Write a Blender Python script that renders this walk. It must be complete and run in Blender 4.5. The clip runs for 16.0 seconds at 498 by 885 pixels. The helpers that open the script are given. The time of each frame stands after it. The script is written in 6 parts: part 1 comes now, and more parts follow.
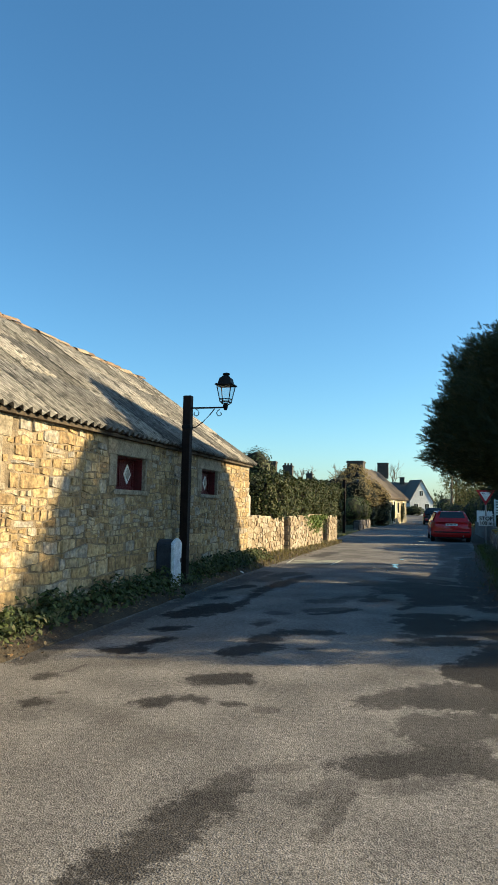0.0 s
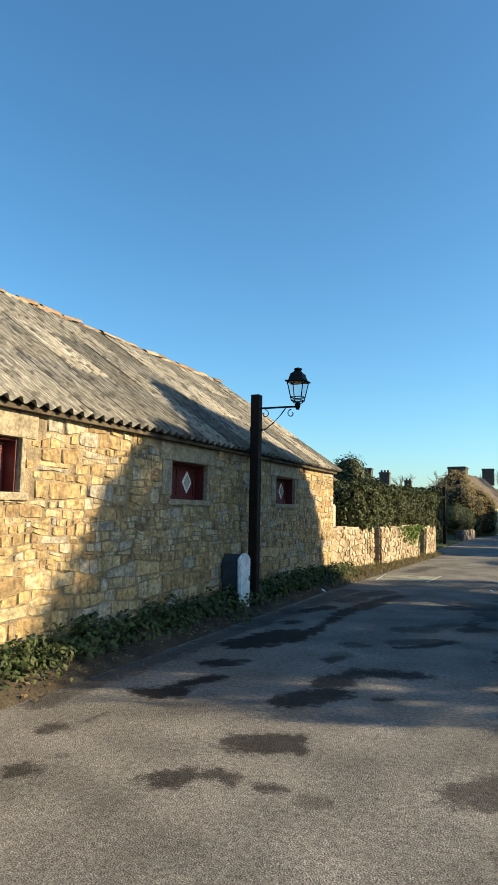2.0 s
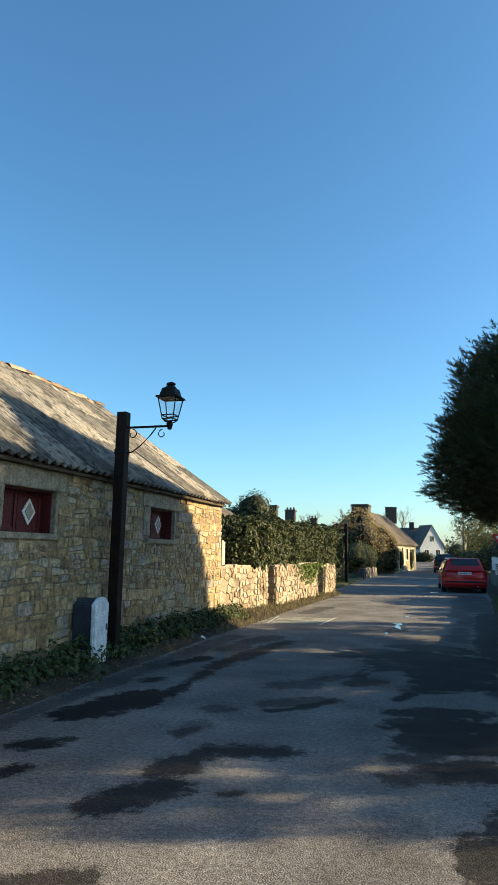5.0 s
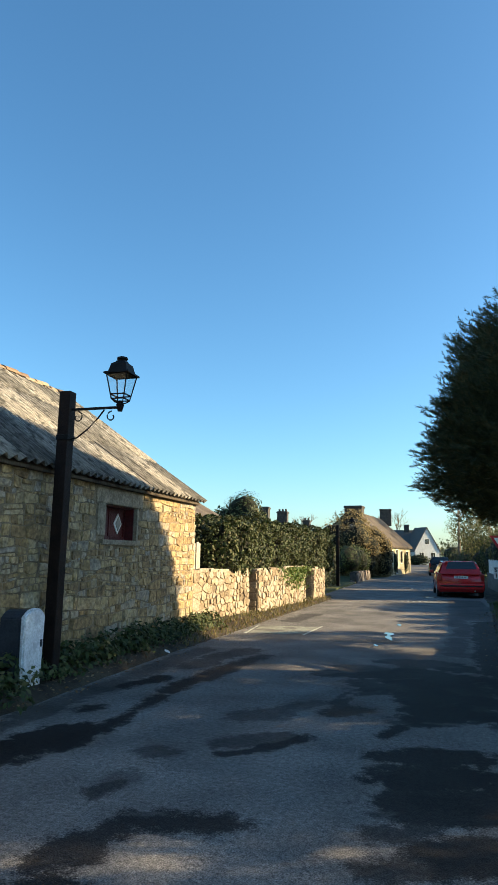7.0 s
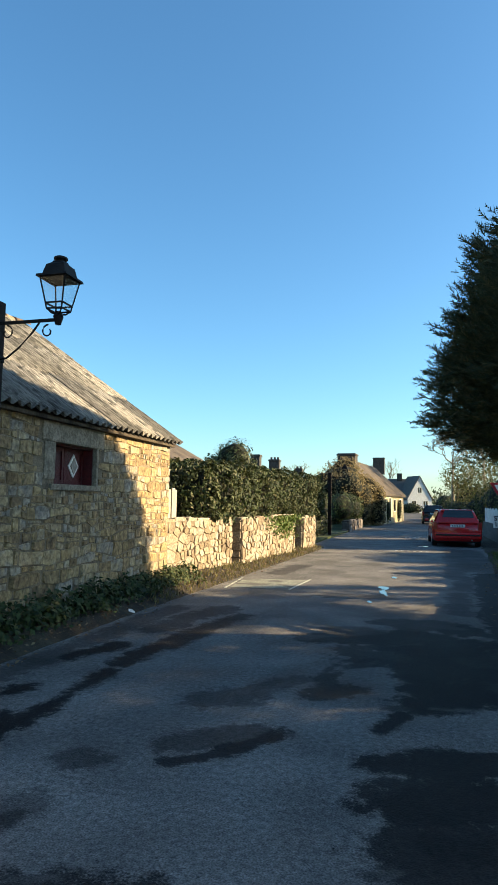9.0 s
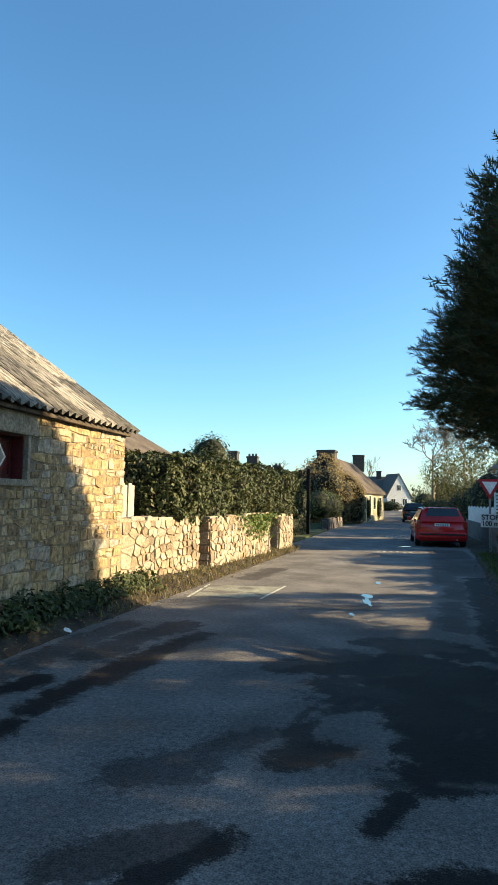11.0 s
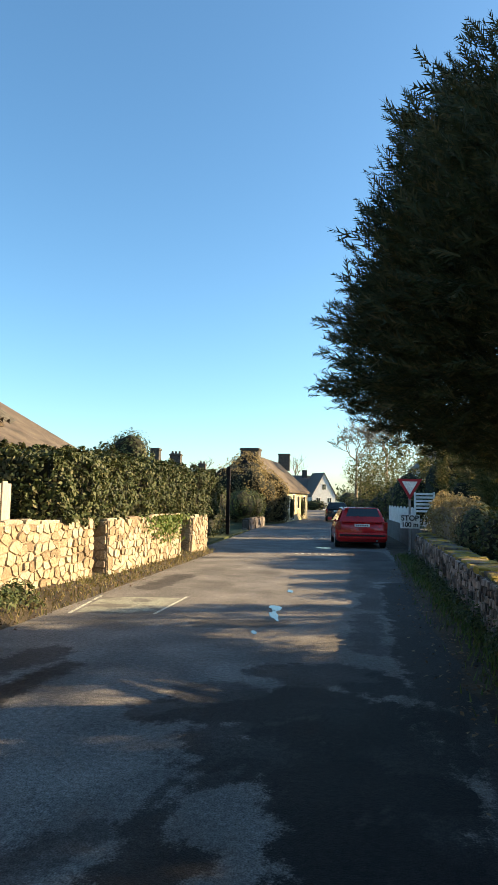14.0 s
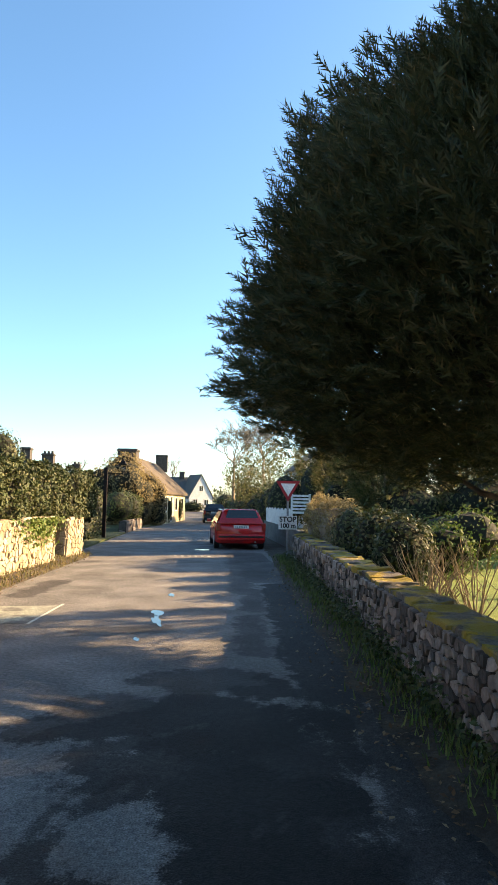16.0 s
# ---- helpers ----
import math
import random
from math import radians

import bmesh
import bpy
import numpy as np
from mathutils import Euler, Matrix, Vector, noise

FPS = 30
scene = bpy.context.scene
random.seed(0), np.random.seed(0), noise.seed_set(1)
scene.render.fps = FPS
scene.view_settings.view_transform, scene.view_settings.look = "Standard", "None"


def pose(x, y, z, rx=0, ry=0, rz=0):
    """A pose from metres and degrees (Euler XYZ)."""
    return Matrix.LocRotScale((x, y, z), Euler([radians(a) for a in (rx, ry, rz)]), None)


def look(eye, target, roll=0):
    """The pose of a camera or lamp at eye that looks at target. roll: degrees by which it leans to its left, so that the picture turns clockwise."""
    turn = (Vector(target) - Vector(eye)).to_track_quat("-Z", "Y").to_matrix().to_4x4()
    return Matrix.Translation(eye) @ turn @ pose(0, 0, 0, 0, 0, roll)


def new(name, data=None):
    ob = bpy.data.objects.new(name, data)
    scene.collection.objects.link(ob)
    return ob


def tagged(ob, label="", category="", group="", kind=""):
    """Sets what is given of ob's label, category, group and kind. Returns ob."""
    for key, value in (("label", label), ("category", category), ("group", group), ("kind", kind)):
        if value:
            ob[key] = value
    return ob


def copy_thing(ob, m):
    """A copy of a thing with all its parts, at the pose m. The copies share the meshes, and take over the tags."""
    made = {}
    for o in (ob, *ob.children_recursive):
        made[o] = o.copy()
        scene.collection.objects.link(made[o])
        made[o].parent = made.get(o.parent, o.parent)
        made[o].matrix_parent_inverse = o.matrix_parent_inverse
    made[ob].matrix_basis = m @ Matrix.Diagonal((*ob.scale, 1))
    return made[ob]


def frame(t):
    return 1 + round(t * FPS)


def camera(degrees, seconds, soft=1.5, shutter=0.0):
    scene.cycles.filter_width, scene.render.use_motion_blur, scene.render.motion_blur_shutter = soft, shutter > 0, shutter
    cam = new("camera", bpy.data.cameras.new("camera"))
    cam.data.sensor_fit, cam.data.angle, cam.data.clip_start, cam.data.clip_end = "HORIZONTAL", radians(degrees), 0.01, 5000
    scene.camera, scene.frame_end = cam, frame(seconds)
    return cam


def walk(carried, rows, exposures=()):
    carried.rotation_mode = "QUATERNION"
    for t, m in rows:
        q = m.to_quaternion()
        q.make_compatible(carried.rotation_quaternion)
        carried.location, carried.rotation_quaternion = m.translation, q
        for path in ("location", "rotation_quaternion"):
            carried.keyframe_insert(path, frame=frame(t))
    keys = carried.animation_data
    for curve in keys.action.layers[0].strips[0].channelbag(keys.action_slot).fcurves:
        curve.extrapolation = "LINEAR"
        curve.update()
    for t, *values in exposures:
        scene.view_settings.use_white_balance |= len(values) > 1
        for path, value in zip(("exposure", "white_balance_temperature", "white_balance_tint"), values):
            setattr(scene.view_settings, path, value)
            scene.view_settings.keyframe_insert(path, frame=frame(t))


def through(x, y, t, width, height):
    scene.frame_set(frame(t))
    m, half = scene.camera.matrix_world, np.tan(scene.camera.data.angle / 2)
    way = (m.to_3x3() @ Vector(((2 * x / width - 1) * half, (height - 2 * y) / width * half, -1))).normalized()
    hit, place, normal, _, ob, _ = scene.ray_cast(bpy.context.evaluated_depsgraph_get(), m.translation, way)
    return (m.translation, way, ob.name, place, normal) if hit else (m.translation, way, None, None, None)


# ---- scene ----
cam = camera(42.8, 16.0, soft=0.8)
PATH = [
    (0, (-0.004, -0.031, 1.581), (-0.536, 1.888, 1.772), 1.1),
    (0.5, (-0.044, 0.365, 1.606), (-0.59, 2.279, 1.805), 1.1),
    (1, (-0.034, 0.734, 1.6), (-0.676, 2.618, 1.802), 1.2),
    (1.5, (-0.019, 1.058, 1.598), (-0.805, 2.886, 1.802), 1.1),
    (2, (-0.006, 1.287, 1.635), (-0.824, 3.1, 1.845), 1.1),
    (2.5, (0.112, 1.485, 1.65), (-0.699, 3.292, 1.918), 1.3),
    (3, (0.185, 1.701, 1.617), (-0.605, 3.513, 1.918), 1.1),
    (3.5, (0.179, 1.939, 1.652), (-0.477, 3.802, 1.965), 1.0),
    (4, (0.13, 2.171, 1.633), (-0.443, 4.06, 1.953), 1.1),
    (6.5, (0.081, 3.731, 1.58), (-0.467, 5.623, 1.924), 0.9),
    (7, (0.095, 4.091, 1.596), (-0.446, 5.985, 1.938), 0.9),
    (7.5, (0.093, 4.459, 1.578), (-0.44, 6.357, 1.916), 0.8),
    (8, (0.045, 4.844, 1.559), (-0.485, 6.745, 1.884), 0.8),
    (8.5, (-0.024, 5.189, 1.566), (-0.553, 7.102, 1.812), 1.0),
    (9, (-0.069, 5.553, 1.574), (-0.595, 7.473, 1.759), 0.9),
    (11.5, (-0.247, 7.31, 1.569), (-0.694, 9.251, 1.747), 0.9),
    (12, (-0.19, 7.631, 1.571), (-0.623, 9.576, 1.747), 0.8),
    (12.5, (-0.153, 7.901, 1.562), (-0.562, 9.85, 1.739), 0.7),
    (13, (-0.135, 8.1, 1.586), (-0.481, 10.062, 1.764), 0.8),
    (13.5, (-0.099, 8.182, 1.613), (-0.386, 10.153, 1.788), 1.0),
    (14, (-0.039, 8.215, 1.616), (-0.284, 10.192, 1.794), 1.1),
    (14.5, (-0.011, 8.327, 1.586), (-0.146, 10.314, 1.77), 0.9),
    (15, (-0.037, 8.369, 1.583), (-0.028, 10.361, 1.77), 0.9),
    (15.5, (-0.09, 8.359, 1.607), (-0.002, 10.348, 1.795), 0.9),
    (16, (-0.161, 8.338, 1.621), (-0.022, 10.324, 1.811), 1.0),
]
walk(cam, [(t, look(eye, target, roll)) for t, eye, target, roll in PATH], [(0, 1.19, 6200, -9), (4, 1.30, 6300, -7.5), (8, 1.46, 6450, -6.5), (12.5, 1.57, 6700, -5), (14, 1.68, 7100, -2.5), (16, 2.14, 7700, 4)])

# ---- light ----
SUN_AZ, SUN_EL = radians(15.7), radians(20.0)   # azimuth from +x towards +y
to_sun = Vector((math.cos(SUN_AZ) * math.cos(SUN_EL), math.sin(SUN_AZ) * math.cos(SUN_EL), math.sin(SUN_EL)))
world = bpy.data.worlds.new("world")
scene.world = world
world.use_nodes = True
wn = world.node_tree.nodes
sky = wn.new("ShaderNodeTexSky")
sky.sky_type, sky.sun_disc = "NISHITA", False
sky.sun_elevation, sky.sun_rotation = SUN_EL, radians(90) - SUN_AZ
sky.air_density, sky.dust_density, sky.ozone_density = 1.0, 0.9, 4.4
wn["Background"].inputs["Strength"].default_value = 0.103
deepen = wn.new("ShaderNodeHueSaturation")
deepen.inputs["Saturation"].default_value = 1.07
world.node_tree.links.new(sky.outputs["Color"], deepen.inputs["Color"])
world.node_tree.links.new(deepen.outputs["Color"], wn["Background"].inputs["Color"])
sun = new("sun", bpy.data.lights.new("sun", "SUN"))
sun.data.energy, sun.data.angle, sun.data.color = 5.4, radians(0.5), (1.0, 0.715, 0.46)
sun.matrix_world = look(to_sun * 60, (0, 0, 0))

# ---- materials ----
FULL = ('white_paint', 'white_render', 'worn_road_paint', 'red_car_paint', 'cream_yellow_render', 'grey_plastic')


def material(name, stops, scale=4.0, detail=6.0, rough=0.85, bump=0.3, fine=40.0, vary="", amount=0.5, metal=0.0, spec=0.4, stretch=(1, 1, 1), blot=0.0, blot_col=(0.1, 0.1, 0.1), blot_scale=0.7, blot_at=0.55, through=0.0, bump_dist=0.02, grit=0.28):
    """stops: colours from dark to light. vary: '' or 'object' or 'island'. blot: weight of large stains."""
    deep = 1.0 if name in FULL else 0.68
    stops = [tuple(v * deep for v in c) for c in stops]
    blot_col = tuple(v * deep for v in blot_col)
    m = bpy.data.materials.new(name)
    m.use_nodes = True
    nt = m.node_tree
    n, link = nt.nodes, nt.links.new
    bsdf = n["Principled BSDF"]
    geo = n.new("ShaderNodeNewGeometry")
    mapping = n.new("ShaderNodeMapping")
    mapping.inputs["Scale"].default_value = stretch
    link(geo.outputs["Position"], mapping.inputs["Vector"])
    big = n.new("ShaderNodeTexNoise")
    big.inputs["Scale"].default_value, big.inputs["Detail"].default_value = scale, detail
    link(mapping.outputs[0], big.inputs["Vector"])
    value = big.outputs["Fac"]
    if vary:
        src = n.new("ShaderNodeObjectInfo").outputs["Random"] if vary == "object" else geo.outputs["Random Per Island"]
        mix = n.new("ShaderNodeMix")
        mix.inputs[0].default_value = amount
        link(value, mix.inputs[2])
        link(src, mix.inputs[3])
        value = mix.outputs[0]
    ramp = n.new("ShaderNodeValToRGB")
    el = ramp.color_ramp.elements
    lo, hi = (0.12, 0.88) if vary else (0.3, 0.7)
    for i, c in enumerate(stops):
        p = lo + (hi - lo) * i / max(1, len(stops) - 1)
        e = el[i] if i < 2 else el.new(p)
        e.position = p
        e.color = (*c, 1)
    link(value, ramp.inputs[0])
    colour = ramp.outputs[0]
    small = n.new("ShaderNodeTexNoise")
    small.inputs["Scale"].default_value, small.inputs["Detail"].default_value = fine, 4
    link(mapping.outputs[0], small.inputs["Vector"])
    grain = n.new("ShaderNodeMapRange")
    grain.inputs[1].default_value, grain.inputs[2].default_value = 0.25, 0.75
    grain.inputs[3].default_value, grain.inputs[4].default_value = 1 - grit, 1 + grit
    link(small.outputs["Fac"], grain.inputs[0])
    mul = n.new("ShaderNodeVectorMath")
    mul.operation = "SCALE"
    link(colour, mul.inputs[0])
    link(grain.outputs[0], mul.inputs["Scale"])
    colour = mul.outputs[0]
    middle = n.new("ShaderNodeTexNoise")
    middle.inputs["Scale"].default_value, middle.inputs["Detail"].default_value = fine * 0.28, 3
    link(mapping.outputs[0], middle.inputs["Vector"])
    mottle = n.new("ShaderNodeMapRange")
    mottle.inputs[1].default_value, mottle.inputs[2].default_value = 0.3, 0.7
    mottle.inputs[3].default_value, mottle.inputs[4].default_value = 1 - grit * 0.45, 1 + grit * 0.45
    link(middle.outputs["Fac"], mottle.inputs[0])
    mul = n.new("ShaderNodeVectorMath")
    mul.operation = "SCALE"
    link(colour, mul.inputs[0])
    link(mottle.outputs[0], mul.inputs["Scale"])
    colour = mul.outputs[0]
    if blot:
        st = n.new("ShaderNodeTexNoise")
        st.inputs["Scale"].default_value, st.inputs["Detail"].default_value = blot_scale, 7
        link(geo.outputs["Position"], st.inputs["Vector"])
        mr = n.new("ShaderNodeMapRange")
        mr.inputs[1].default_value, mr.inputs[2].default_value = blot_at, blot_at + 0.1
        mr.inputs[3].default_value, mr.inputs[4].default_value = 0, blot
        link(st.outputs["Fac"], mr.inputs[0])
        mx = n.new("ShaderNodeMix")
        mx.data_type = "RGBA"
        link(mr.outputs[0], mx.inputs[0])
        link(colour, mx.inputs[6])
        mx.inputs[7].default_value = (*blot_col, 1)
        colour = mx.outputs[2]
    link(colour, bsdf.inputs["Base Color"])
    bsdf.inputs["Roughness"].default_value = rough
    bsdf.inputs["Metallic"].default_value = metal
    bsdf.inputs["Specular IOR Level"].default_value = spec
    if bump:
        b = n.new("ShaderNodeBump")
        b.inputs["Strength"].default_value, b.inputs["Distance"].default_value = bump, bump_dist
        link(small.outputs["Fac"], b.inputs["Height"])
        link(b.outputs[0], bsdf.inputs["Normal"])
    if through:
        tr = n.new("ShaderNodeBsdfTranslucent")
        link(colour, tr.inputs["Color"])
        ms = n.new("ShaderNodeMixShader")
        ms.inputs[0].default_value = through
        link(bsdf.outputs[0], ms.inputs[1])
        link(tr.outputs[0], ms.inputs[2])
        link(ms.outputs[0], n["Material Output"].inputs["Surface"])
    return m


def add_damp_and_shade(m, dark):
    """Darkens and smooths where the mesh's damp attribute (stains, and painted shade on the right) is high, with a
    ragged rim and a mottled inside.
    """
    nt = m.node_tree
    n, link = nt.nodes, nt.links.new
    bsdf = n["Principled BSDF"]
    old = bsdf.inputs["Base Color"].links[0].from_socket
    at, deep, pos = n.new("ShaderNodeAttribute"), n.new("ShaderNodeAttribute"), n.new("ShaderNodeNewGeometry")
    at.attribute_name, deep.attribute_name = "damp", "depth"
    rag = n.new("ShaderNodeTexNoise")
    rag.inputs["Scale"].default_value, rag.inputs["Detail"].default_value, rag.inputs["Roughness"].default_value = 9.0, 9.0, 0.72
    link(pos.outputs["Position"], rag.inputs["Vector"])
    add = n.new("ShaderNodeMath")
    add.operation = "MULTIPLY_ADD"
    link(rag.outputs["Fac"], add.inputs[0])
    add.inputs[1].default_value = 1.5
    link(at.outputs["Fac"], add.inputs[2])
    speck = n.new("ShaderNodeTexNoise")
    speck.inputs["Scale"].default_value, speck.inputs["Detail"].default_value = 75.0, 3.0
    link(pos.outputs["Position"], speck.inputs["Vector"])
    more = n.new("ShaderNodeMath")
    more.operation = "MULTIPLY_ADD"
    link(speck.outputs["Fac"], more.inputs[0])
    more.inputs[1].default_value = 0.8
    link(add.outputs[0], more.inputs[2])
    rim = n.new("ShaderNodeMapRange")
    rim.interpolation_type = "SMOOTHSTEP"
    rim.inputs[1].default_value, rim.inputs[2].default_value = 1.46, 1.86
    link(more.outputs[0], rim.inputs[0])
    keep = n.new("ShaderNodeMath")
    keep.operation = "MULTIPLY"
    link(rim.outputs[0], keep.inputs[0])
    link(deep.outputs["Fac"], keep.inputs[1])
    mx = n.new("ShaderNodeMix")
    mx.data_type, mx.blend_type = "RGBA", "MULTIPLY"
    link(keep.outputs[0], mx.inputs[0])
    link(old, mx.inputs[6])
    mx.inputs[7].default_value = (*dark, 1)
    link(mx.outputs[2], bsdf.inputs["Base Color"])
    mr = n.new("ShaderNodeMapRange")
    mr.inputs[3].default_value, mr.inputs[4].default_value = 0.93, 0.72
    link(keep.outputs[0], mr.inputs[0])
    link(mr.outputs[0], bsdf.inputs["Roughness"])


def thin_pane(name):
    """A clear thin pane: mostly see-through, with a faint mirror."""
    m = bpy.data.materials.new(name)
    m.use_nodes = True
    n, link = m.node_tree.nodes, m.node_tree.links.new
    a, b, mix = n.new("ShaderNodeBsdfTransparent"), n.new("ShaderNodeBsdfGlossy"), n.new("ShaderNodeMixShader")
    a.inputs["Color"].default_value = (0.93, 0.95, 0.95, 1)
    b.inputs["Roughness"].default_value = 0.05
    mix.inputs[0].default_value = 0.06
    link(a.outputs[0], mix.inputs[1])
    link(b.outputs[0], mix.inputs[2])
    link(mix.outputs[0], n["Material Output"].inputs["Surface"])
    return m


SANDY = [(0.12, 0.09, 0.06), (0.31, 0.21, 0.105), (0.46, 0.325, 0.155), (0.53, 0.41, 0.235), (0.42, 0.37, 0.30), (0.21, 0.20, 0.185)]
PALE = [(0.17, 0.125, 0.08), (0.34, 0.255, 0.16), (0.46, 0.365, 0.245), (0.52, 0.44, 0.32), (0.36, 0.31, 0.25)]
GREY = [(0.045, 0.04, 0.036), (0.10, 0.082, 0.07), (0.24, 0.19, 0.16), (0.42, 0.36, 0.31), (0.13, 0.115, 0.11)]
M_BARN_STONE = material("sandstone", SANDY, 8, vary="object", amount=0.5, bump=1.0, fine=20, grit=0.55)
M_BARN_REST = material("sandstone_rest", SANDY, 8, vary="island", amount=0.5, bump=1.0, fine=20, grit=0.55)
M_BARN_MORTAR = material("lime_mortar", [(0.17, 0.13, 0.085), (0.42, 0.325, 0.205)], 5, bump=0.9, fine=45)
M_PALE_STONE = material("pale_rubble", PALE, 8, vary="object", amount=0.6, bump=0.9, fine=24, grit=0.4)
M_PALE_REST = material("pale_rubble_rest", PALE, 8, vary="island", amount=0.6, bump=0.9, fine=24, grit=0.4)
M_PALE_MORTAR = material("rubble_joint", [(0.24, 0.185, 0.12), (0.44, 0.35, 0.235)], 4, bump=0.8, fine=45)
M_GREY_STONE = material("grey_fieldstone", GREY, 6, vary="object", amount=0.7, bump=0.7, fine=26)
M_GREY_REST = material("grey_fieldstone_rest", GREY, 6, vary="island", amount=0.7, bump=0.7, fine=26)
M_GREY_JOINT = material("earth_joint", [(0.02, 0.018, 0.014), (0.06, 0.05, 0.038)], 3, bump=0.6, fine=40)
M_MOSS = material("mossy_cap_stone", [(0.10, 0.085, 0.07), (0.19, 0.16, 0.13), (0.26, 0.22, 0.18)], 5, bump=1.0, fine=35, rough=1.0, blot=0.95, blot_col=(0.42, 0.31, 0.045), blot_scale=3.2, blot_at=0.45)
M_CONCRETE = material("lintel_stone", [(0.24, 0.195, 0.135), (0.36, 0.30, 0.21), (0.44, 0.37, 0.27)], 6, bump=0.9, fine=30, grit=0.4)
M_ASPHALT = material("worn_asphalt", [(0.185, 0.175, 0.163), (0.25, 0.235, 0.218), (0.33, 0.31, 0.285)], 1.3, rough=0.93, bump=0.8, grit=0.68, fine=95, spec=0.1, blot=0.35, blot_col=(0.085, 0.076, 0.064), blot_scale=0.6, blot_at=0.56, bump_dist=0.012)
add_damp_and_shade(M_ASPHALT, (0.11, 0.105, 0.108))
M_PAINT = material("worn_road_paint", [(0.32, 0.33, 0.28), (0.66, 0.68, 0.58)], 9, bump=0.3, fine=80, grit=0.5, blot=0.8, blot_col=(0.14, 0.13, 0.115), blot_scale=6, blot_at=0.52)
M_GREENPAINT = material("faded_green_paint", [(0.30, 0.29, 0.24), (0.46, 0.48, 0.37)], 4, bump=0.5, fine=80, grit=0.5, blot=0.9, blot_col=(0.17, 0.155, 0.135), blot_scale=2.6, blot_at=0.5)
M_WATER = material("puddle_water", [(0.03, 0.03, 0.03), (0.05, 0.05, 0.045)], 2, rough=0.03, bump=0.0, spec=0.6)
M_SOIL = material("soil", [(0.03, 0.023, 0.016), (0.065, 0.05, 0.034), (0.115, 0.09, 0.055)], 2.5, bump=1.0, fine=35, rough=1.0)
M_GROUND = material("grassy_ground", [(0.045, 0.06, 0.02), (0.08, 0.10, 0.03), (0.12, 0.12, 0.05)], 0.6, bump=1.0, fine=25, rough=1.0)
M_LAWN = material("lawn", [(0.10, 0.16, 0.025), (0.17, 0.24, 0.04), (0.24, 0.29, 0.06)], 1.5, bump=1.0, fine=60, rough=1.0)
M_WEED = material("weed_leaves", [(0.025, 0.04, 0.013), (0.055, 0.085, 0.023), (0.10, 0.135, 0.035), (0.14, 0.14, 0.06)], 3, vary="island", amount=0.8, bump=0, rough=0.7, through=0.25)
M_GRASS = material("grass_blades", [(0.06, 0.10, 0.018), (0.12, 0.20, 0.035), (0.22, 0.24, 0.07)], 3, vary="island", amount=0.8, bump=0, rough=0.75, through=0.25)
M_STRAW = material("dry_grass_blades", [(0.10, 0.12, 0.03), (0.22, 0.19, 0.07), (0.34, 0.27, 0.12)], 3, vary="island", amount=0.8, bump=0, rough=0.8, through=0.25)
M_DEADLEAF = material("dead_leaves", [(0.10, 0.05, 0.02), (0.22, 0.13, 0.06), (0.33, 0.24, 0.13)], 3, vary="island", amount=0.9, bump=0, rough=0.9)
M_HEDGE = material("laurel_leaves", [(0.022, 0.036, 0.011), (0.05, 0.072, 0.02), (0.09, 0.115, 0.033), (0.16, 0.15, 0.07)], 2, vary="island", amount=0.8, bump=0, rough=0.62, spec=0.3, through=0.15)
M_OLIVE = material("mixed_garden_leaves", [(0.035, 0.05, 0.014), (0.09, 0.105, 0.03), (0.17, 0.17, 0.06), (0.27, 0.22, 0.11)], 1.2, vary="island", amount=0.7, bump=0, rough=0.6, spec=0.35, through=0.45)
# near-black colour for the shade inside hedges, shrubs and the cypress crown
M_INNER_SHADE = material("inner_shade", [(0.012, 0.014, 0.007), (0.03, 0.03, 0.015)], 6, bump=0.8, fine=30, rough=1.0)
M_CYPRESS = material("cypress_sprays", [(0.015, 0.030, 0.012), (0.032, 0.053, 0.019), (0.066, 0.076, 0.030), (0.19, 0.15, 0.07)], 0.9, vary="island", amount=0.45, bump=0, rough=0.75, through=0.2)
M_BARK = material("bark", [(0.05, 0.035, 0.025), (0.11, 0.085, 0.06), (0.15, 0.12, 0.09)], 5, bump=1.0, fine=30, stretch=(1, 1, 0.2), rough=1.0)
M_TWIG = material("bare_twigs", [(0.20, 0.15, 0.105), (0.40, 0.32, 0.23)], 4, bump=0.3, fine=30, rough=1.0)
M_DRY = material("dry_beech_leaves", [(0.22, 0.165, 0.075), (0.38, 0.30, 0.14), (0.52, 0.43, 0.23)], 3, vary="island", amount=0.8, bump=0, rough=0.8, through=0.5)
M_SHEET = material("fibre_cement", [(0.10, 0.095, 0.088), (0.19, 0.178, 0.162), (0.28, 0.262, 0.235), (0.46, 0.42, 0.36)], 4.0, vary="object", amount=0.6, bump=0.9, fine=30, grit=0.6, stretch=(0.3, 2.6, 0.3), blot=0.8, blot_col=(0.06, 0.057, 0.052), blot_scale=5.0, blot_at=0.53, rough=0.95)
M_RIDGE = material("lichened_ridge_tile", [(0.16, 0.11, 0.075), (0.34, 0.22, 0.13), (0.48, 0.40, 0.28)], 9, vary="object", amount=0.55, bump=0.9, fine=25)
M_SLATE = material("slate", [(0.06, 0.058, 0.058), (0.10, 0.095, 0.09), (0.14, 0.13, 0.12)], 3, vary="island", amount=0.6, bump=0.4, fine=30, rough=0.7)
M_THATCH = material("weathered_roof", [(0.07, 0.055, 0.042), (0.13, 0.10, 0.075), (0.18, 0.145, 0.105)], 1.4, bump=1.0, fine=12, rough=1.0)
M_RED_WOOD = material("dark_red_paint", [(0.075, 0.010, 0.012), (0.14, 0.016, 0.019)], 6, bump=0.3, fine=40, rough=0.5, stretch=(1, 6, 1))
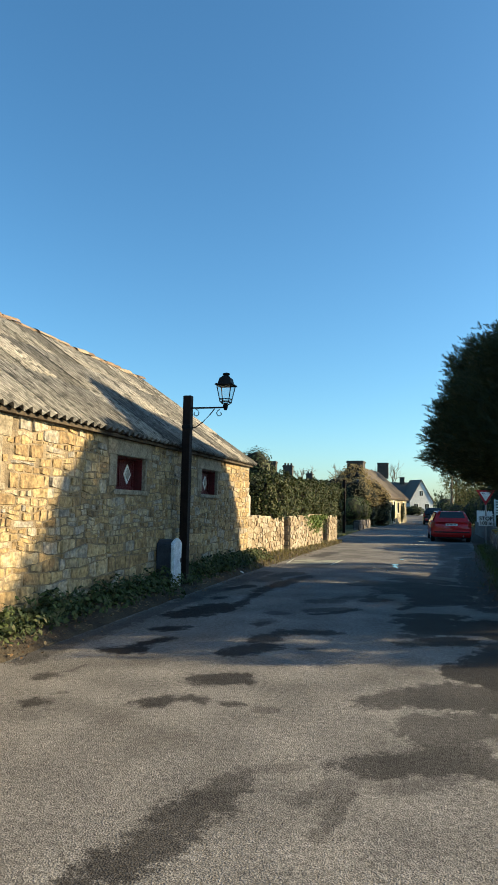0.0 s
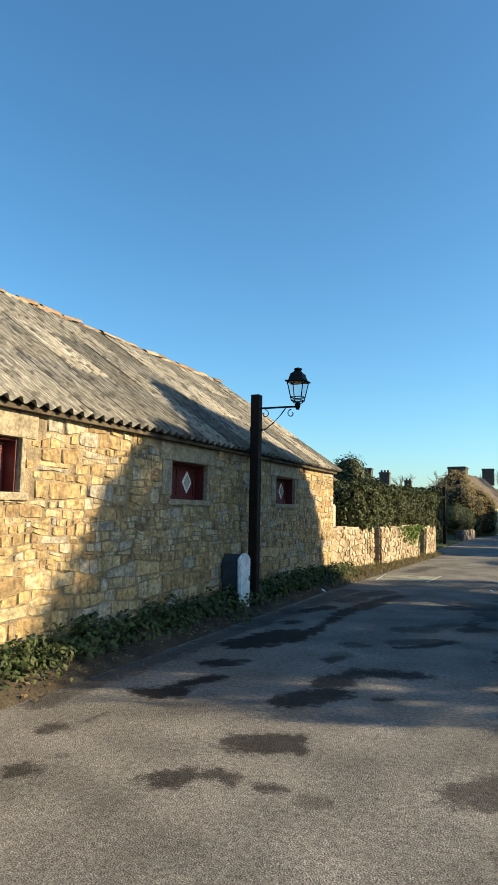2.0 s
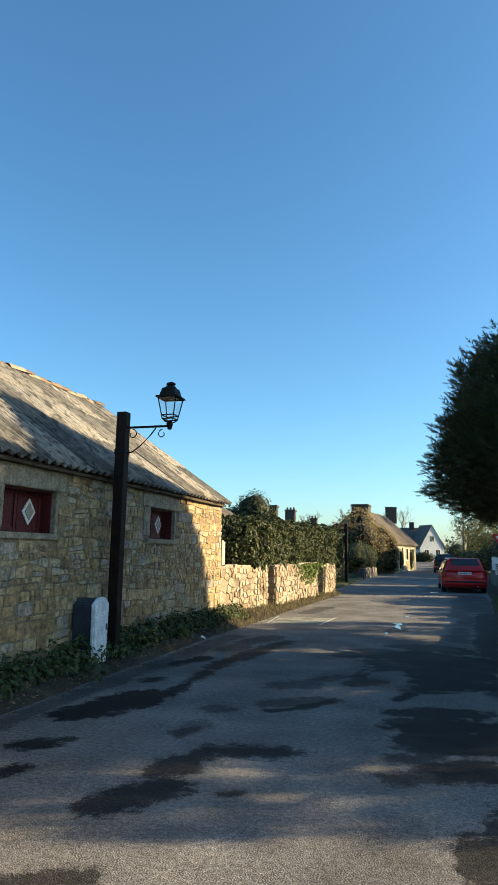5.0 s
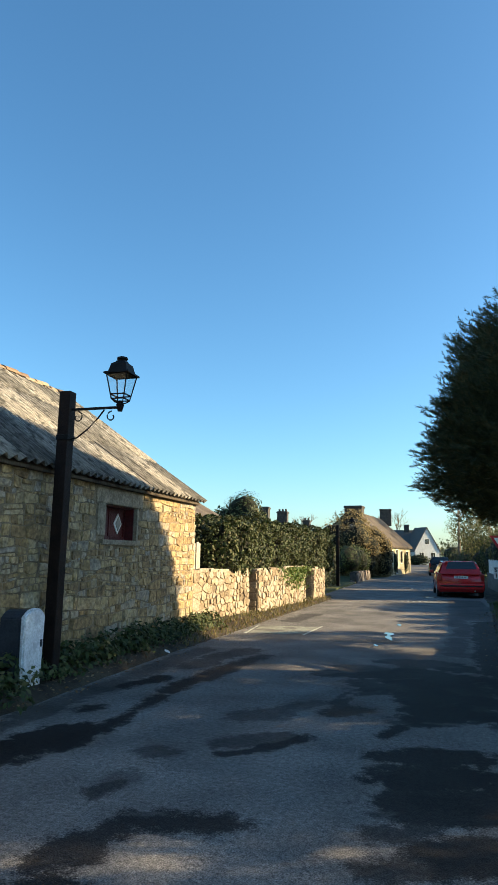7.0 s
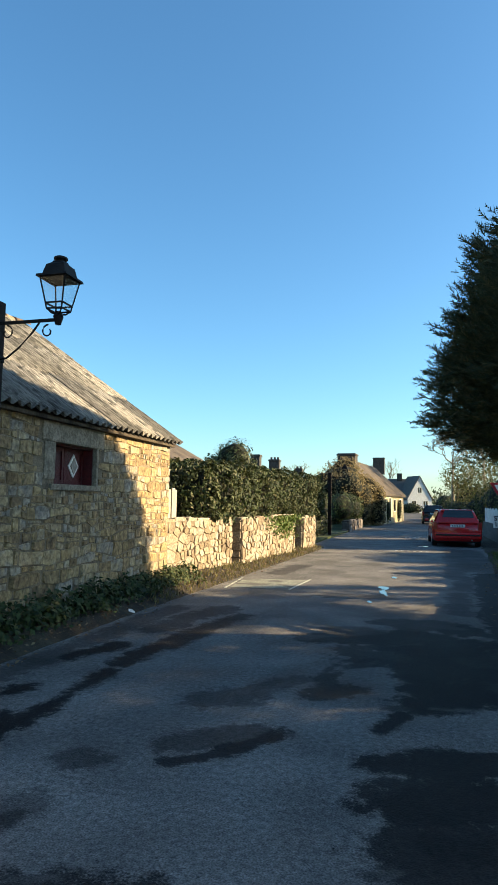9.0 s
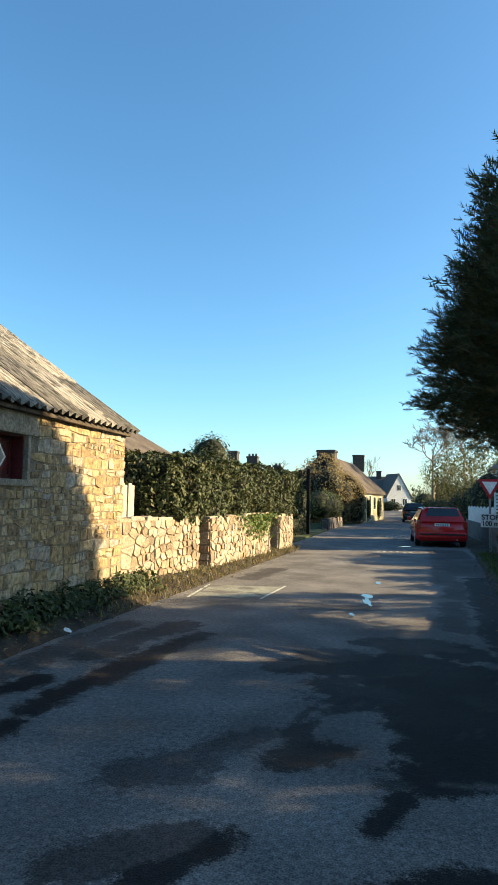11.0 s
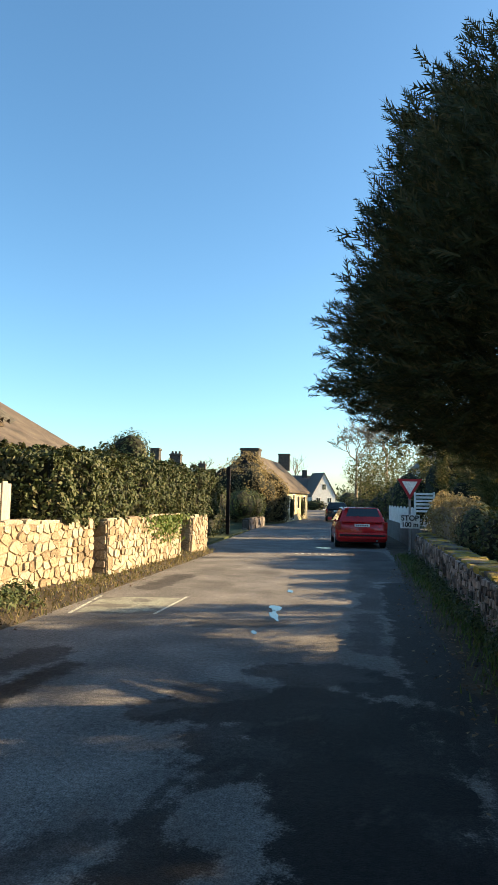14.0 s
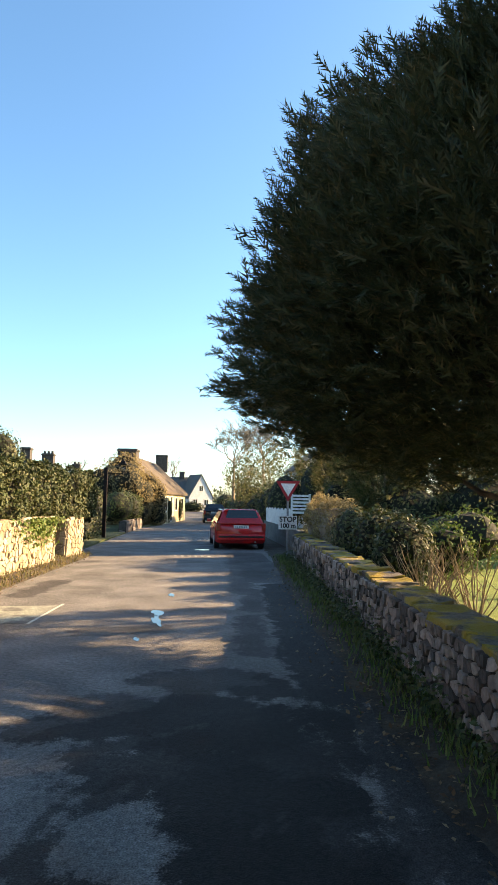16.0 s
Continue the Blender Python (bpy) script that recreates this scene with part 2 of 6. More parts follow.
M_WHITE = material("white_paint", [(0.62, 0.61, 0.58), (0.78, 0.77, 0.74)], 3, bump=0.15, fine=30, rough=0.6)
M_POST = material("dark_brown_metal", [(0.014, 0.009, 0.008), (0.03, 0.018, 0.014)], 6, bump=0.3, fine=60, rough=0.7, spec=0.15)
M_IRON = material("black_iron", [(0.008, 0.008, 0.008), (0.02, 0.02, 0.02)], 8, bump=0.2, fine=60, rough=0.65, spec=0.15)
M_CABINET = material("grey_plastic", [(0.55, 0.58, 0.64), (0.72, 0.74, 0.78)], 4, bump=0.15, fine=50, rough=0.6, blot=0.5, blot_col=(0.35, 0.38, 0.45), blot_scale=5, blot_at=0.54)
M_CAB_SIDE = material("dark_blue_plastic", [(0.03, 0.04, 0.06), (0.06, 0.07, 0.09)], 4, bump=0.15, fine=50, rough=0.6)
M_CAR_RED = material("red_car_paint", [(0.42, 0.012, 0.014), (0.47, 0.016, 0.018)], 2, bump=0, rough=0.22, spec=0.6)
M_CAR_DARK = material("dark_car_paint", [(0.02, 0.022, 0.026), (0.03, 0.032, 0.036)], 2, bump=0, rough=0.25, spec=0.6)
M_CAR_GLASS = material("car_window", [(0.012, 0.014, 0.016), (0.02, 0.022, 0.024)], 2, bump=0, rough=0.05, spec=0.7)
M_RUBBER = material("rubber", [(0.012, 0.012, 0.012), (0.025, 0.025, 0.025)], 8, bump=0.3, fine=60, rough=0.85)
M_CHROME = material("alloy", [(0.45, 0.45, 0.46), (0.6, 0.6, 0.6)], 5, bump=0, rough=0.3, metal=0.9)
M_TAIL = material("tail_lamp", [(0.30, 0.01, 0.01), (0.40, 0.03, 0.02)], 8, bump=0.1, fine=60, rough=0.15, spec=0.6)
M_SIGN_RED = material("sign_red", [(0.42, 0.02, 0.03), (0.50, 0.03, 0.04)], 5, bump=0, rough=0.4)
M_BLACK = material("black_print", [(0.012, 0.012, 0.014), (0.02, 0.02, 0.02)], 5, bump=0, rough=0.5)
M_GALV = material("galvanised_steel", [(0.30, 0.31, 0.32), (0.42, 0.43, 0.44)], 12, bump=0.1, fine=60, rough=0.5, metal=0.6)
M_YELLOW_WALL = material("cream_yellow_render", [(0.40, 0.34, 0.21), (0.50, 0.43, 0.28)], 1.5, bump=0.3, fine=30)
M_WHITE_WALL = material("white_render", [(0.44, 0.45, 0.46), (0.56, 0.57, 0.57)], 1.2, bump=0.2, fine=25)
M_DARK_STONE = material("dark_chimney_stone", [(0.05, 0.045, 0.04), (0.12, 0.105, 0.09)], 6, bump=0.7, fine=18)
M_BLOCK = material("concrete_block", [(0.11, 0.105, 0.097), (0.19, 0.18, 0.165)], 3, vary="object", amount=0.5, bump=0.5, fine=45)
M_FENCE_GREY = material("weathered_board", [(0.40, 0.37, 0.31), (0.56, 0.52, 0.44)], 4, vary="object", amount=0.4, bump=0.5, fine=25, stretch=(4, 4, 0.5))

# ---- building helpers ----
rng = np.random.default_rng(7)


def mesh_of(name, verts, faces, mat, smooth=False):
    me = bpy.data.meshes.new(name)
    me.from_pydata([tuple(v) for v in verts], [], [tuple(int(i) for i in f) for f in faces])
    me.materials.append(mat)
    if smooth:
        me.polygons.foreach_set("use_smooth", [True] * len(me.polygons))
    me.update()
    return me


def under(ob, parent):
    if parent is not None:
        ob.parent = parent
    return ob


def part(name, bm, mat, parent=None, label="", smooth=False):
    """Links a bmesh as one mesh object under a thing or a part."""
    me = bpy.data.meshes.new(name)
    bm.normal_update()
    bm.to_mesh(me)
    bm.free()
    me.materials.append(mat)
    if smooth:
        me.polygons.foreach_set("use_smooth", [True] * len(me.polygons))
    return tagged(under(new(name, me), parent), label)


def thing(name, label, category, group="", kind="", at=None):
    ob = tagged(new(name), label, category, group, kind)
    if at is not None:
        ob.matrix_basis = at
    return ob


def bm_box(x0, x1, y0, y1, z0, z1, bevel=0.0, bm=None):
    bm = bm or bmesh.new()
    made = bmesh.ops.create_cube(bm, size=1.0, matrix=Matrix.LocRotScale(((x0 + x1) / 2, (y0 + y1) / 2, (z0 + z1) / 2), None, (x1 - x0, y1 - y0, z1 - z0)))
    if bevel:
        edges = list({e for v in made["verts"] for e in v.link_edges})
        bmesh.ops.bevel(bm, geom=edges, offset=bevel, segments=2, affect="EDGES", profile=0.6)
    return bm


def bm_tube(points, radii, sides=8, bm=None, caps=True):
    """A tube along points with a radius at each."""
    bm = bm or bmesh.new()
    pts = [Vector(p) for p in points]
    rings = []
    for i, p in enumerate(pts):
        d = (pts[min(i + 1, len(pts) - 1)] - pts[max(i - 1, 0)]).normalized()
        a = d.orthogonal().normalized() if abs(d.z) < 0.95 else Vector((1, 0, 0))
        a = (a - d * a.dot(d)).normalized()
        b = d.cross(a)
        rings.append([bm.verts.new(p + (a * math.cos(k * 2 * math.pi / sides) + b * math.sin(k * 2 * math.pi / sides)) * radii[i]) for k in range(sides)])
    for r0, r1 in zip(rings, rings[1:]):
        for k in range(sides):
            bm.faces.new((r0[k], r0[(k + 1) % sides], r1[(k + 1) % sides], r1[k]))
    if caps:
        bm.faces.new(rings[0][::-1])
        bm.faces.new(rings[-1])
    return bm


def bm_prism(outline, depth, axis="x", bm=None):
    """A plate with an outline of (u, v), its thickness along axis from 0 to depth. u, v are the other axes in order."""
    bm = bm or bmesh.new()
    put = {"x": lambda u, v, w: (w, u, v), "y": lambda u, v, w: (u, w, v), "z": lambda u, v, w: (u, v, w)}[axis]
    a = [bm.verts.new(put(u, v, 0)) for u, v in outline]
    b = [bm.verts.new(put(u, v, depth)) for u, v in outline]
    n = len(outline)
    bm.faces.new(a[::-1])
    bm.faces.new(b)
    for i in range(n):
        bm.faces.new((a[i], a[(i + 1) % n], b[(i + 1) % n], b[i]))
    bmesh.ops.recalc_face_normals(bm, faces=bm.faces)
    return bm


# cells of rubble: polygons between jittered seeds, cut by the bisectors of their neighbours
def clip_poly(poly, nx, ny, c):
    out = []
    for i, p in enumerate(poly):
        q = poly[(i + 1) % len(poly)]
        dp, dq = p[0] * nx + p[1] * ny - c, q[0] * nx + q[1] * ny - c
        if dp <= 0:
            out.append(p)
        if dp * dq < 0:
            k = dp / (dp - dq)
            out.append((p[0] + (q[0] - p[0]) * k, p[1] + (q[1] - p[1]) * k))
    return out


def rubble_cells(u0, u1, v0, v1, du, dv, seed, holes=(), jitter=0.42, merge=0.2):
    """Stone outlines on the rectangle, in metres; cells whose seed lies in a hole (u0, u1, v0, v1) are left out and others cut by it."""
    r = np.random.default_rng(seed)
    seeds = []
    rows = max(1, int(round((v1 - v0) / dv)))
    for j in range(rows):
        u = u0 + r.uniform(0, du)
        while u < u1:
            wide = du * r.choice((0.55, 0.8, 1.0, 1.3, 1.7))
            seeds.append((u + wide / 2, v0 + (j + 0.5 + r.uniform(-jitter, jitter) * 0.8) * (v1 - v0) / rows))
            u += wide
    keep = [s for s in seeds if r.random() > merge * 0.5]
    pts = np.array([(s[0] / du, s[1] / dv) for s in keep])
    cells = []
    for i, (su, sv) in enumerate(pts):
        d = np.hypot(pts[:, 0] - su, pts[:, 1] - sv)
        near = np.argsort(d)[1:17]
        poly = [(max(u0 / du, su - 1.7), max(v0 / dv, sv - 1.5)), (min(u1 / du, su + 1.7), max(v0 / dv, sv - 1.5)), (min(u1 / du, su + 1.7), min(v1 / dv, sv + 1.5)), (max(u0 / du, su - 1.7), min(v1 / dv, sv + 1.5))]
        for k in near:
            nx, ny = pts[k, 0] - su, pts[k, 1] - sv
            poly = clip_poly(poly, nx, ny, ((pts[k, 0] ** 2 + pts[k, 1] ** 2) - (su * su + sv * sv)) / 2)
            if len(poly) < 3:
                break
        if len(poly) < 3:
            continue
        poly = [(p[0] * du, p[1] * dv) for p in poly]
        cu, cv = su * du, sv * dv
        for (a, b, c, e) in holes:
            if a < cu < b and c < cv < e:
                poly = []
                break
            if cu <= a and max(p[0] for p in poly) > a and c - 0.02 < cv < e + 0.02:
                poly = clip_poly(poly, 1, 0, a)
            elif cu >= b and min(p[0] for p in poly) < b and c - 0.02 < cv < e + 0.02:
                poly = clip_poly(poly, -1, 0, -b)
            elif cv <= c and max(p[1] for p in poly) > c and a - 0.1 < cu < b + 0.1:
                poly = clip_poly(poly, 0, 1, c)
            elif cv >= e and min(p[1] for p in poly) < e and a - 0.1 < cu < b + 0.1:
                poly = clip_poly(poly, 0, -1, -e)
        if len(poly) >= 3:
            cells.append(poly)
    return cells


def coursed_cells(u0, u1, v0, v1, rows, wide, seed, holes=(), wave=0.02):
    """Stone outlines in uneven courses. rows: least and most course height; wide: least and most width over height."""
    r = np.random.default_rng(seed)
    lines = [v0]
    while lines[-1] < v1 - rows[0]:
        lines.append(lines[-1] + r.uniform(*rows) * r.choice((0.7, 1.0, 1.0, 1.25)))
    lines[-1] = v1
    edge = lambda j, u: lines[j] if j in (0, len(lines) - 1) else lines[j] + wave * 1.5 * noise.noise(Vector((u * 1.1, j * 5.3, seed))) + wave * noise.noise(Vector((u * 4.0, j * 3.1, seed)))
    cells = []
    for j in range(len(lines) - 1):
        h = lines[j + 1] - lines[j]
        u = u0
        while u < u1 - 0.03:
            w = min(h * r.uniform(*wide) * r.choice((0.6, 1.0, 1.0, 1.4)), u1 - u)
            if u1 - u - w < 0.06:
                w = u1 - u
            ja, jb = r.uniform(-0.12, 0.12, 2) * h
            mid = u + w * r.uniform(0.35, 0.65)
            a0, a1 = (u, u + w)
            low = [(a0, edge(j, a0)), (mid, edge(j, mid) + r.uniform(-0.06, 0.06) * h), (a1, edge(j, a1))]
            top = [(a1 + jb * 0.5, edge(j + 1, a1)), (mid + ja, edge(j + 1, mid) + r.uniform(-0.06, 0.06) * h), (a0 + ja * 0.5, edge(j + 1, a0))]
            quad = low + top
            split = r.random()
            if split < 0.16 and h > rows[0] * 1.1:
                k = r.uniform(0.4, 0.6)
                left_, right_ = (a0, edge(j, a0) * (1 - k) + edge(j + 1, a0) * k), (a1, edge(j, a1) * (1 - k) + edge(j + 1, a1) * k)
                parts = [low + [right_, left_], [left_, right_] + top]
            else:
                parts = [quad]
            for poly in parts:
                cu, cv = sum(p[0] for p in poly) / len(poly), sum(p[1] for p in poly) / len(poly)
                for (a, b, c, e) in holes:
                    if a < cu < b and c < cv < e:
                        poly = []
                        break
                    if min(p[0] for p in poly) < b and max(p[0] for p in poly) > a and min(p[1] for p in poly) < e and max(p[1] for p in poly) > c:
                        if cu <= a:
                            poly = clip_poly(poly, 1, 0, a)
                        elif cu >= b:
                            poly = clip_poly(poly, -1, 0, -b)
                        elif cv <= c:
                            poly = clip_poly(poly, 0, 1, c)
                        else:
                            poly = clip_poly(poly, 0, -1, -e)
                        if len(poly) < 3:
                            break
                if len(poly) >= 3:
                    cells.append(poly)
            u += w
    return cells


def stone_shape(poly, joint, proud, r, chop=(0.06, 0.2)):
    """Verts and faces of one stone face: chopped corners, a bevelled rim, a slightly tilted front. Local (u, v, w)."""
    n = len(poly)
    cu, cv = sum(p[0] for p in poly) / n, sum(p[1] for p in poly) / n
    ring = []
    for i, p in enumerate(poly):
        for q in (poly[i - 1], poly[(i + 1) % n]):
            k = r.uniform(*chop)
            ring.append((p[0] + (q[0] - p[0]) * k, p[1] + (q[1] - p[1]) * k))
    size = max(0.02, min(max(abs(p[0] - cu) for p in ring), max(abs(p[1] - cv) for p in ring)))
    f0, f1 = max(0.4, 1 - joint / size), max(0.25, 1 - (joint + min(0.012, 0.25 * size)) / size)
    tu, tv, out = r.uniform(-0.12, 0.12), r.uniform(-0.12, 0.12), proud * r.uniform(0.5, 1.25)
    low = [((p[0] - cu) * f0, (p[1] - cv) * f0, -0.02) for p in ring]
    top = [((p[0] - cu) * f1, (p[1] - cv) * f1, max(0.004, out + (p[0] - cu) * tu + (p[1] - cv) * tv)) for p in ring]
    m = len(ring)
    faces = [(i, (i + 1) % m, m + (i + 1) % m, m + i) for i in range(m)] + [tuple(range(m, 2 * m))]
    return (cu, cv), low + top, faces


def stone_face(parent, cells, frame_m, joint, proud, mat_piece, mat_rest, seed, pick, name="stone", limit=290, chop=(0.06, 0.2)):
    """Stones on a wall's face. frame_m maps (u, v, w out of the wall) to the world. pick(u, v): near enough to be a part."""
    r = np.random.default_rng(seed)
    rv, rf, made = [], [], 0
    for poly in cells:
        area = abs(sum(poly[i - 1][0] * p[1] - p[0] * poly[i - 1][1] for i, p in enumerate(poly))) / 2
        if area < 0.0012:
            continue
        (cu, cv), verts, faces = stone_shape(poly, joint, proud, r, chop)
        if pick(cu, cv) and made < limit:
            ob = under(new(name, mesh_of(name, verts, faces, mat_piece)), parent)
            ob.matrix_basis = frame_m @ Matrix.Translation((cu, cv, 0))
            made += 1
        else:
            k = len(rv)
            rv += [frame_m @ Vector((v[0] + cu, v[1] + cv, v[2])) for v in verts]
            rf += [tuple(i + k for i in f) for f in faces]
    if rf:
        tagged(under(new(name + "_field", mesh_of(name + "_field", rv, rf, mat_rest)), parent), kind="stuff")
    return made


def wall_frame(p0, p1, base, out_side=1):
    """u runs from p0 to p1 (x, y), v is up, w points to the right of the run (out_side 1) or to its left (-1)."""
    d = (Vector((*p1, 0)) - Vector((*p0, 0))).normalized()
    w = Vector((d.y, -d.x, 0)) * out_side
    m = Matrix(((d.x, 0, w.x, p0[0]), (d.y, 0, w.y, p0[1]), (0, 1, 0, base), (0, 0, 0, 1)))
    return m, (Vector((*p1, 0)) - Vector((*p0, 0))).length


def leaf_field(places, dirs, size, aspect=0.5, bend=0.25, seed=1, jitter=0.6):
    """Many small bent leaves (4 triangles) at places, facing about dirs."""
    r = np.random.default_rng(seed)
    n = len(places)
    P, D = np.asarray(places, float), np.asarray(dirs, float)
    D = D + r.normal(0, jitter, (n, 3))
    D /= np.linalg.norm(D, axis=1)[:, None] + 1e-9
    A = np.cross(D, r.normal(0, 1, (n, 3)))
    A /= np.linalg.norm(A, axis=1)[:, None] + 1e-9
    B = np.cross(D, A)
    s = size * r.uniform(0.6, 1.35, n)[:, None]
    V = np.stack([P - A * s, P + B * s * aspect + D * s * bend * 0.3, P + A * s - D * s * bend, P - B * s * aspect + D * s * bend * 0.3, P], 1)
    V = V[:, [0, 1, 2, 3]].reshape(-1, 3)
    k = np.arange(n)[:, None] * 4
    F = np.concatenate([k + [0, 1, 3], k + [1, 2, 3]])
    return V, F


def spray_field(places, axes, length, seed=1, pairs=5, spread=0.55, slim=0.05):
    """Feathery sprays: a thin stem with pairs of narrow side shoots, flat but twisted, at places along axes."""
    r = np.random.default_rng(seed)
    n = len(places)
    P, A = np.asarray(places, float), np.asarray(axes, float)
    A /= np.linalg.norm(A, axis=1)[:, None] + 1e-9
    S = np.cross(A, r.normal(0, 1, (n, 3)))
    S /= np.linalg.norm(S, axis=1)[:, None] + 1e-9
    N = np.cross(A, S)
    L = length * r.uniform(0.6, 1.4, n)[:, None]
    quads = []
    w = slim * 0.6
    quads.append(np.stack([P - S * L * w, P + S * L * w, P + A * L * 1.05 + N * L * 0.08], 1))
    for i in range(pairs):
        f = 0.12 + 0.78 * i / pairs
        reach = spread * (1 - 0.75 * f)
        for side in (-1, 1):
            root = P + A * L * f
            tip = root + (S * side * 0.62 + A * 0.85 + N * r.uniform(-0.6, 0.6, (n, 1))) * L * reach * r.uniform(0.7, 1.2, (n, 1))
            quads.append(np.stack([root - A * L * slim, root + A * L * slim, tip], 1))
    T = np.stack(quads, 1)
    V = T.reshape(-1, 3)
    F = np.arange(len(V)).reshape(-1, 3)
    return V, F


def raw(name, V, F, mat, parent=None, kind="", label="", smooth=False):
    me = bpy.data.meshes.new(name)
    V, F = np.asarray(V, np.float32), np.asarray(F, np.int32)
    me.vertices.add(len(V))
    me.vertices.foreach_set("co", V.ravel())
    me.loops.add(F.size)
    me.loops.foreach_set("vertex_index", F.ravel())
    me.polygons.add(len(F))
    me.polygons.foreach_set("loop_start", np.arange(len(F), dtype=np.int32) * F.shape[1])
    me.materials.append(mat)
    me.update(calc_edges=True)
    me.validate()
    return tagged(under(new(name, me), parent), label, kind=kind)


def blob(cx, cy, rx, ry, n=26, seed=1, rough=0.25, turn=0.0):
    """An uneven closed outline."""
    out = []
    for k in range(n):
        a = 2 * math.pi * k / n
        f = 1 + rough * 1.6 * noise.noise(Vector((math.cos(a) * 1.6 + seed * 7.3, math.sin(a) * 1.6, seed * 3.1))) + rough * 0.7 * noise.noise(Vector((math.cos(a) * 5 + seed, math.sin(a) * 5, seed)))
        x, y = rx * f * math.cos(a), ry * f * math.sin(a)
        out.append((cx + x * math.cos(turn) - y * math.sin(turn), cy + x * math.sin(turn) + y * math.cos(turn)))
    return out


def sheet(name, outline, z, mat, parent, thick=0.004):
    bm = bm_prism([(x, y) for x, y in outline], thick, "z")
    bmesh.ops.translate(bm, verts=bm.verts, vec=(0, 0, z))
    return part(name, bm, mat, parent)

# ---- ground and road ----
ground = tagged(part("ground", bm_prism([(-1500, -1500), (1500, -1500), (1500, 1500), (-1500, 1500)], 0.2, "z"), M_GROUND), "rough grass and earth ground around the lane", "ground", kind="structure")
ground.location.z = -0.24


def left_edge(y):
    return -4.0 + 0.04 * max(0, y - 14) if y < 27.6 else -4.1 + 0.006 * (y - 28)


def right_edge(y):
    return float(np.interp(y, (9.0, 10.6, 13.0, 17.0, 23.0, 28.0, 39.0), (2.6, 1.40, 1.36, 1.55, 1.82, 2.1, 2.55)))


# damp stains and dark repairs, and painted tree shade on the right: a stroke from (x, y) to (x, y), its half width and
# depth, stretch by stretch along the lane
DAMP_NEAR = [(-1.89, 5.53, -1.68, 5.67, 0.2, 0.85), (-2.09, 4.77, -2.01, 4.9, 0.12, 0.85), (-1.92, 4.96, -1.79, 4.98, 0.11, 0.8), (-1.53, 4.93, -1.45, 4.96, 0.07, 0.8), (-1.22, 4.88, -1.19, 4.89, 0.09, 0.45), (-3.34, 5.13, -3.28, 5.2, 0.11, 0.8), (-2.95, 4.74, -2.89, 4.79, 0.05, 0.4), (-2.99, 4.48, -2.95, 4.51, 0.1, 0.8), (-3.19, 5.37, -3.18, 5.66, 0.03, 0.5)]
DAMP_RIGHT = [(-0.36, 5.4, -0.13, 5.69, 0.2, 0.7), (0.12, 5.66, 0.35, 5.8, 0.41, 0.75), (0.11, 4.89, 0.31, 5.04, 0.35, 0.6), (-0.33, 4.09, -0.15, 4.19, 0.19, 0.75), (0.08, 4.25, 0.23, 4.32, 0.3, 0.7), (-0.18, 3.79, 0.18, 4.06, 0.1, 0.35), (-1.26, 3.13, -1.16, 3.35, 0.14, 0.8), (-1.16, 3.49, -1.09, 3.63, 0.08, 0.6), (-1.07, 3.78, -0.74, 3.92, 0.06, 0.3), (-0.65, 3.49, -0.47, 3.77, 0.09, 0.35)]
DAMP_SHADE = [(-3.2, 6.3, -3.04, 6.4, 0.19, 1), (-3.07, 6.6, -2.91, 7.02, 0.11, 1), (-3.2, 7.5, -3.04, 7.57, 0.14, 1), (-2.96, 7.76, -2.94, 7.78, 0.07, 0.9), (-3.32, 8.5, -3.2, 8.83, 0.28, 1), (-3.16, 9.1, -3.04, 9.41, 0.34, 1), (-1.98, 6.63, -1.73, 6.98, 0.19, 0.95), (-1.86, 7.46, -1.73, 7.74, 0.2, 0.9), (-2.12, 8.23, -2.06, 8.53, 0.1, 0.8), (-1.67, 7.89, -1.13, 8.04, 0.17, 0.95), (-1.29, 7.05, -1.22, 7.07, 0.07, 0.9), (-1.64, 9.63, -1.24, 9.9, 0.2, 0.7), (-2.2, 9.19, -2.13, 9.24, 0.12, 0.6)]
DAMP_LEFT = [(-2.83, 9.13, -2.83, 9.87, 0.11, 1), (-2.83, 9.99, -2.87, 11.05, 0.11, 1), (-2.91, 11.28, -2.85, 12.17, 0.15, 1), (-2.83, 12.32, -2.59, 13.9, 0.14, 0.9), (-3.56, 11.39, -3.28, 12.03, 0.16, 1), (-3.35, 10.19, -3.32, 10.32, 0.14, 1), (-2.74, 12.15, -2.66, 13.01, 0.16, 0.9), (-2.65, 13.16, -2.5, 14.24, 0.14, 0.8), (-3.24, 12.89, -3.17, 13.54, 0.23, 0.7), (-3.18, 13.76, -2.9, 14.64, 0.26, 0.7)]
DAMP_MID = [(-2.11, 9.07, -1.97, 9.22, 0.07, 0.6), (-1.58, 9.3, -1.3, 9.5, 0.07, 0.95), (-1.29, 9.6, -1.08, 9.92, 0.13, 1), (-1.74, 10.59, -1.61, 10.65, 0.25, 0.6), (-1.47, 10.72, -1.31, 11.19, 0.12, 0.65), (-0.89, 10.92, -0.7, 11.2, 0.18, 0.9), (-0.97, 11.39, -0.64, 12.05, 0.11, 0.8), (-0.63, 12.03, -0.4, 12.49, 0.15, 0.8), (-1.31, 13.14, -0.65, 13.63, 0.26, 0.7), (-0.89, 12.66, -0.09, 13.19, 0.17, 0.8)]
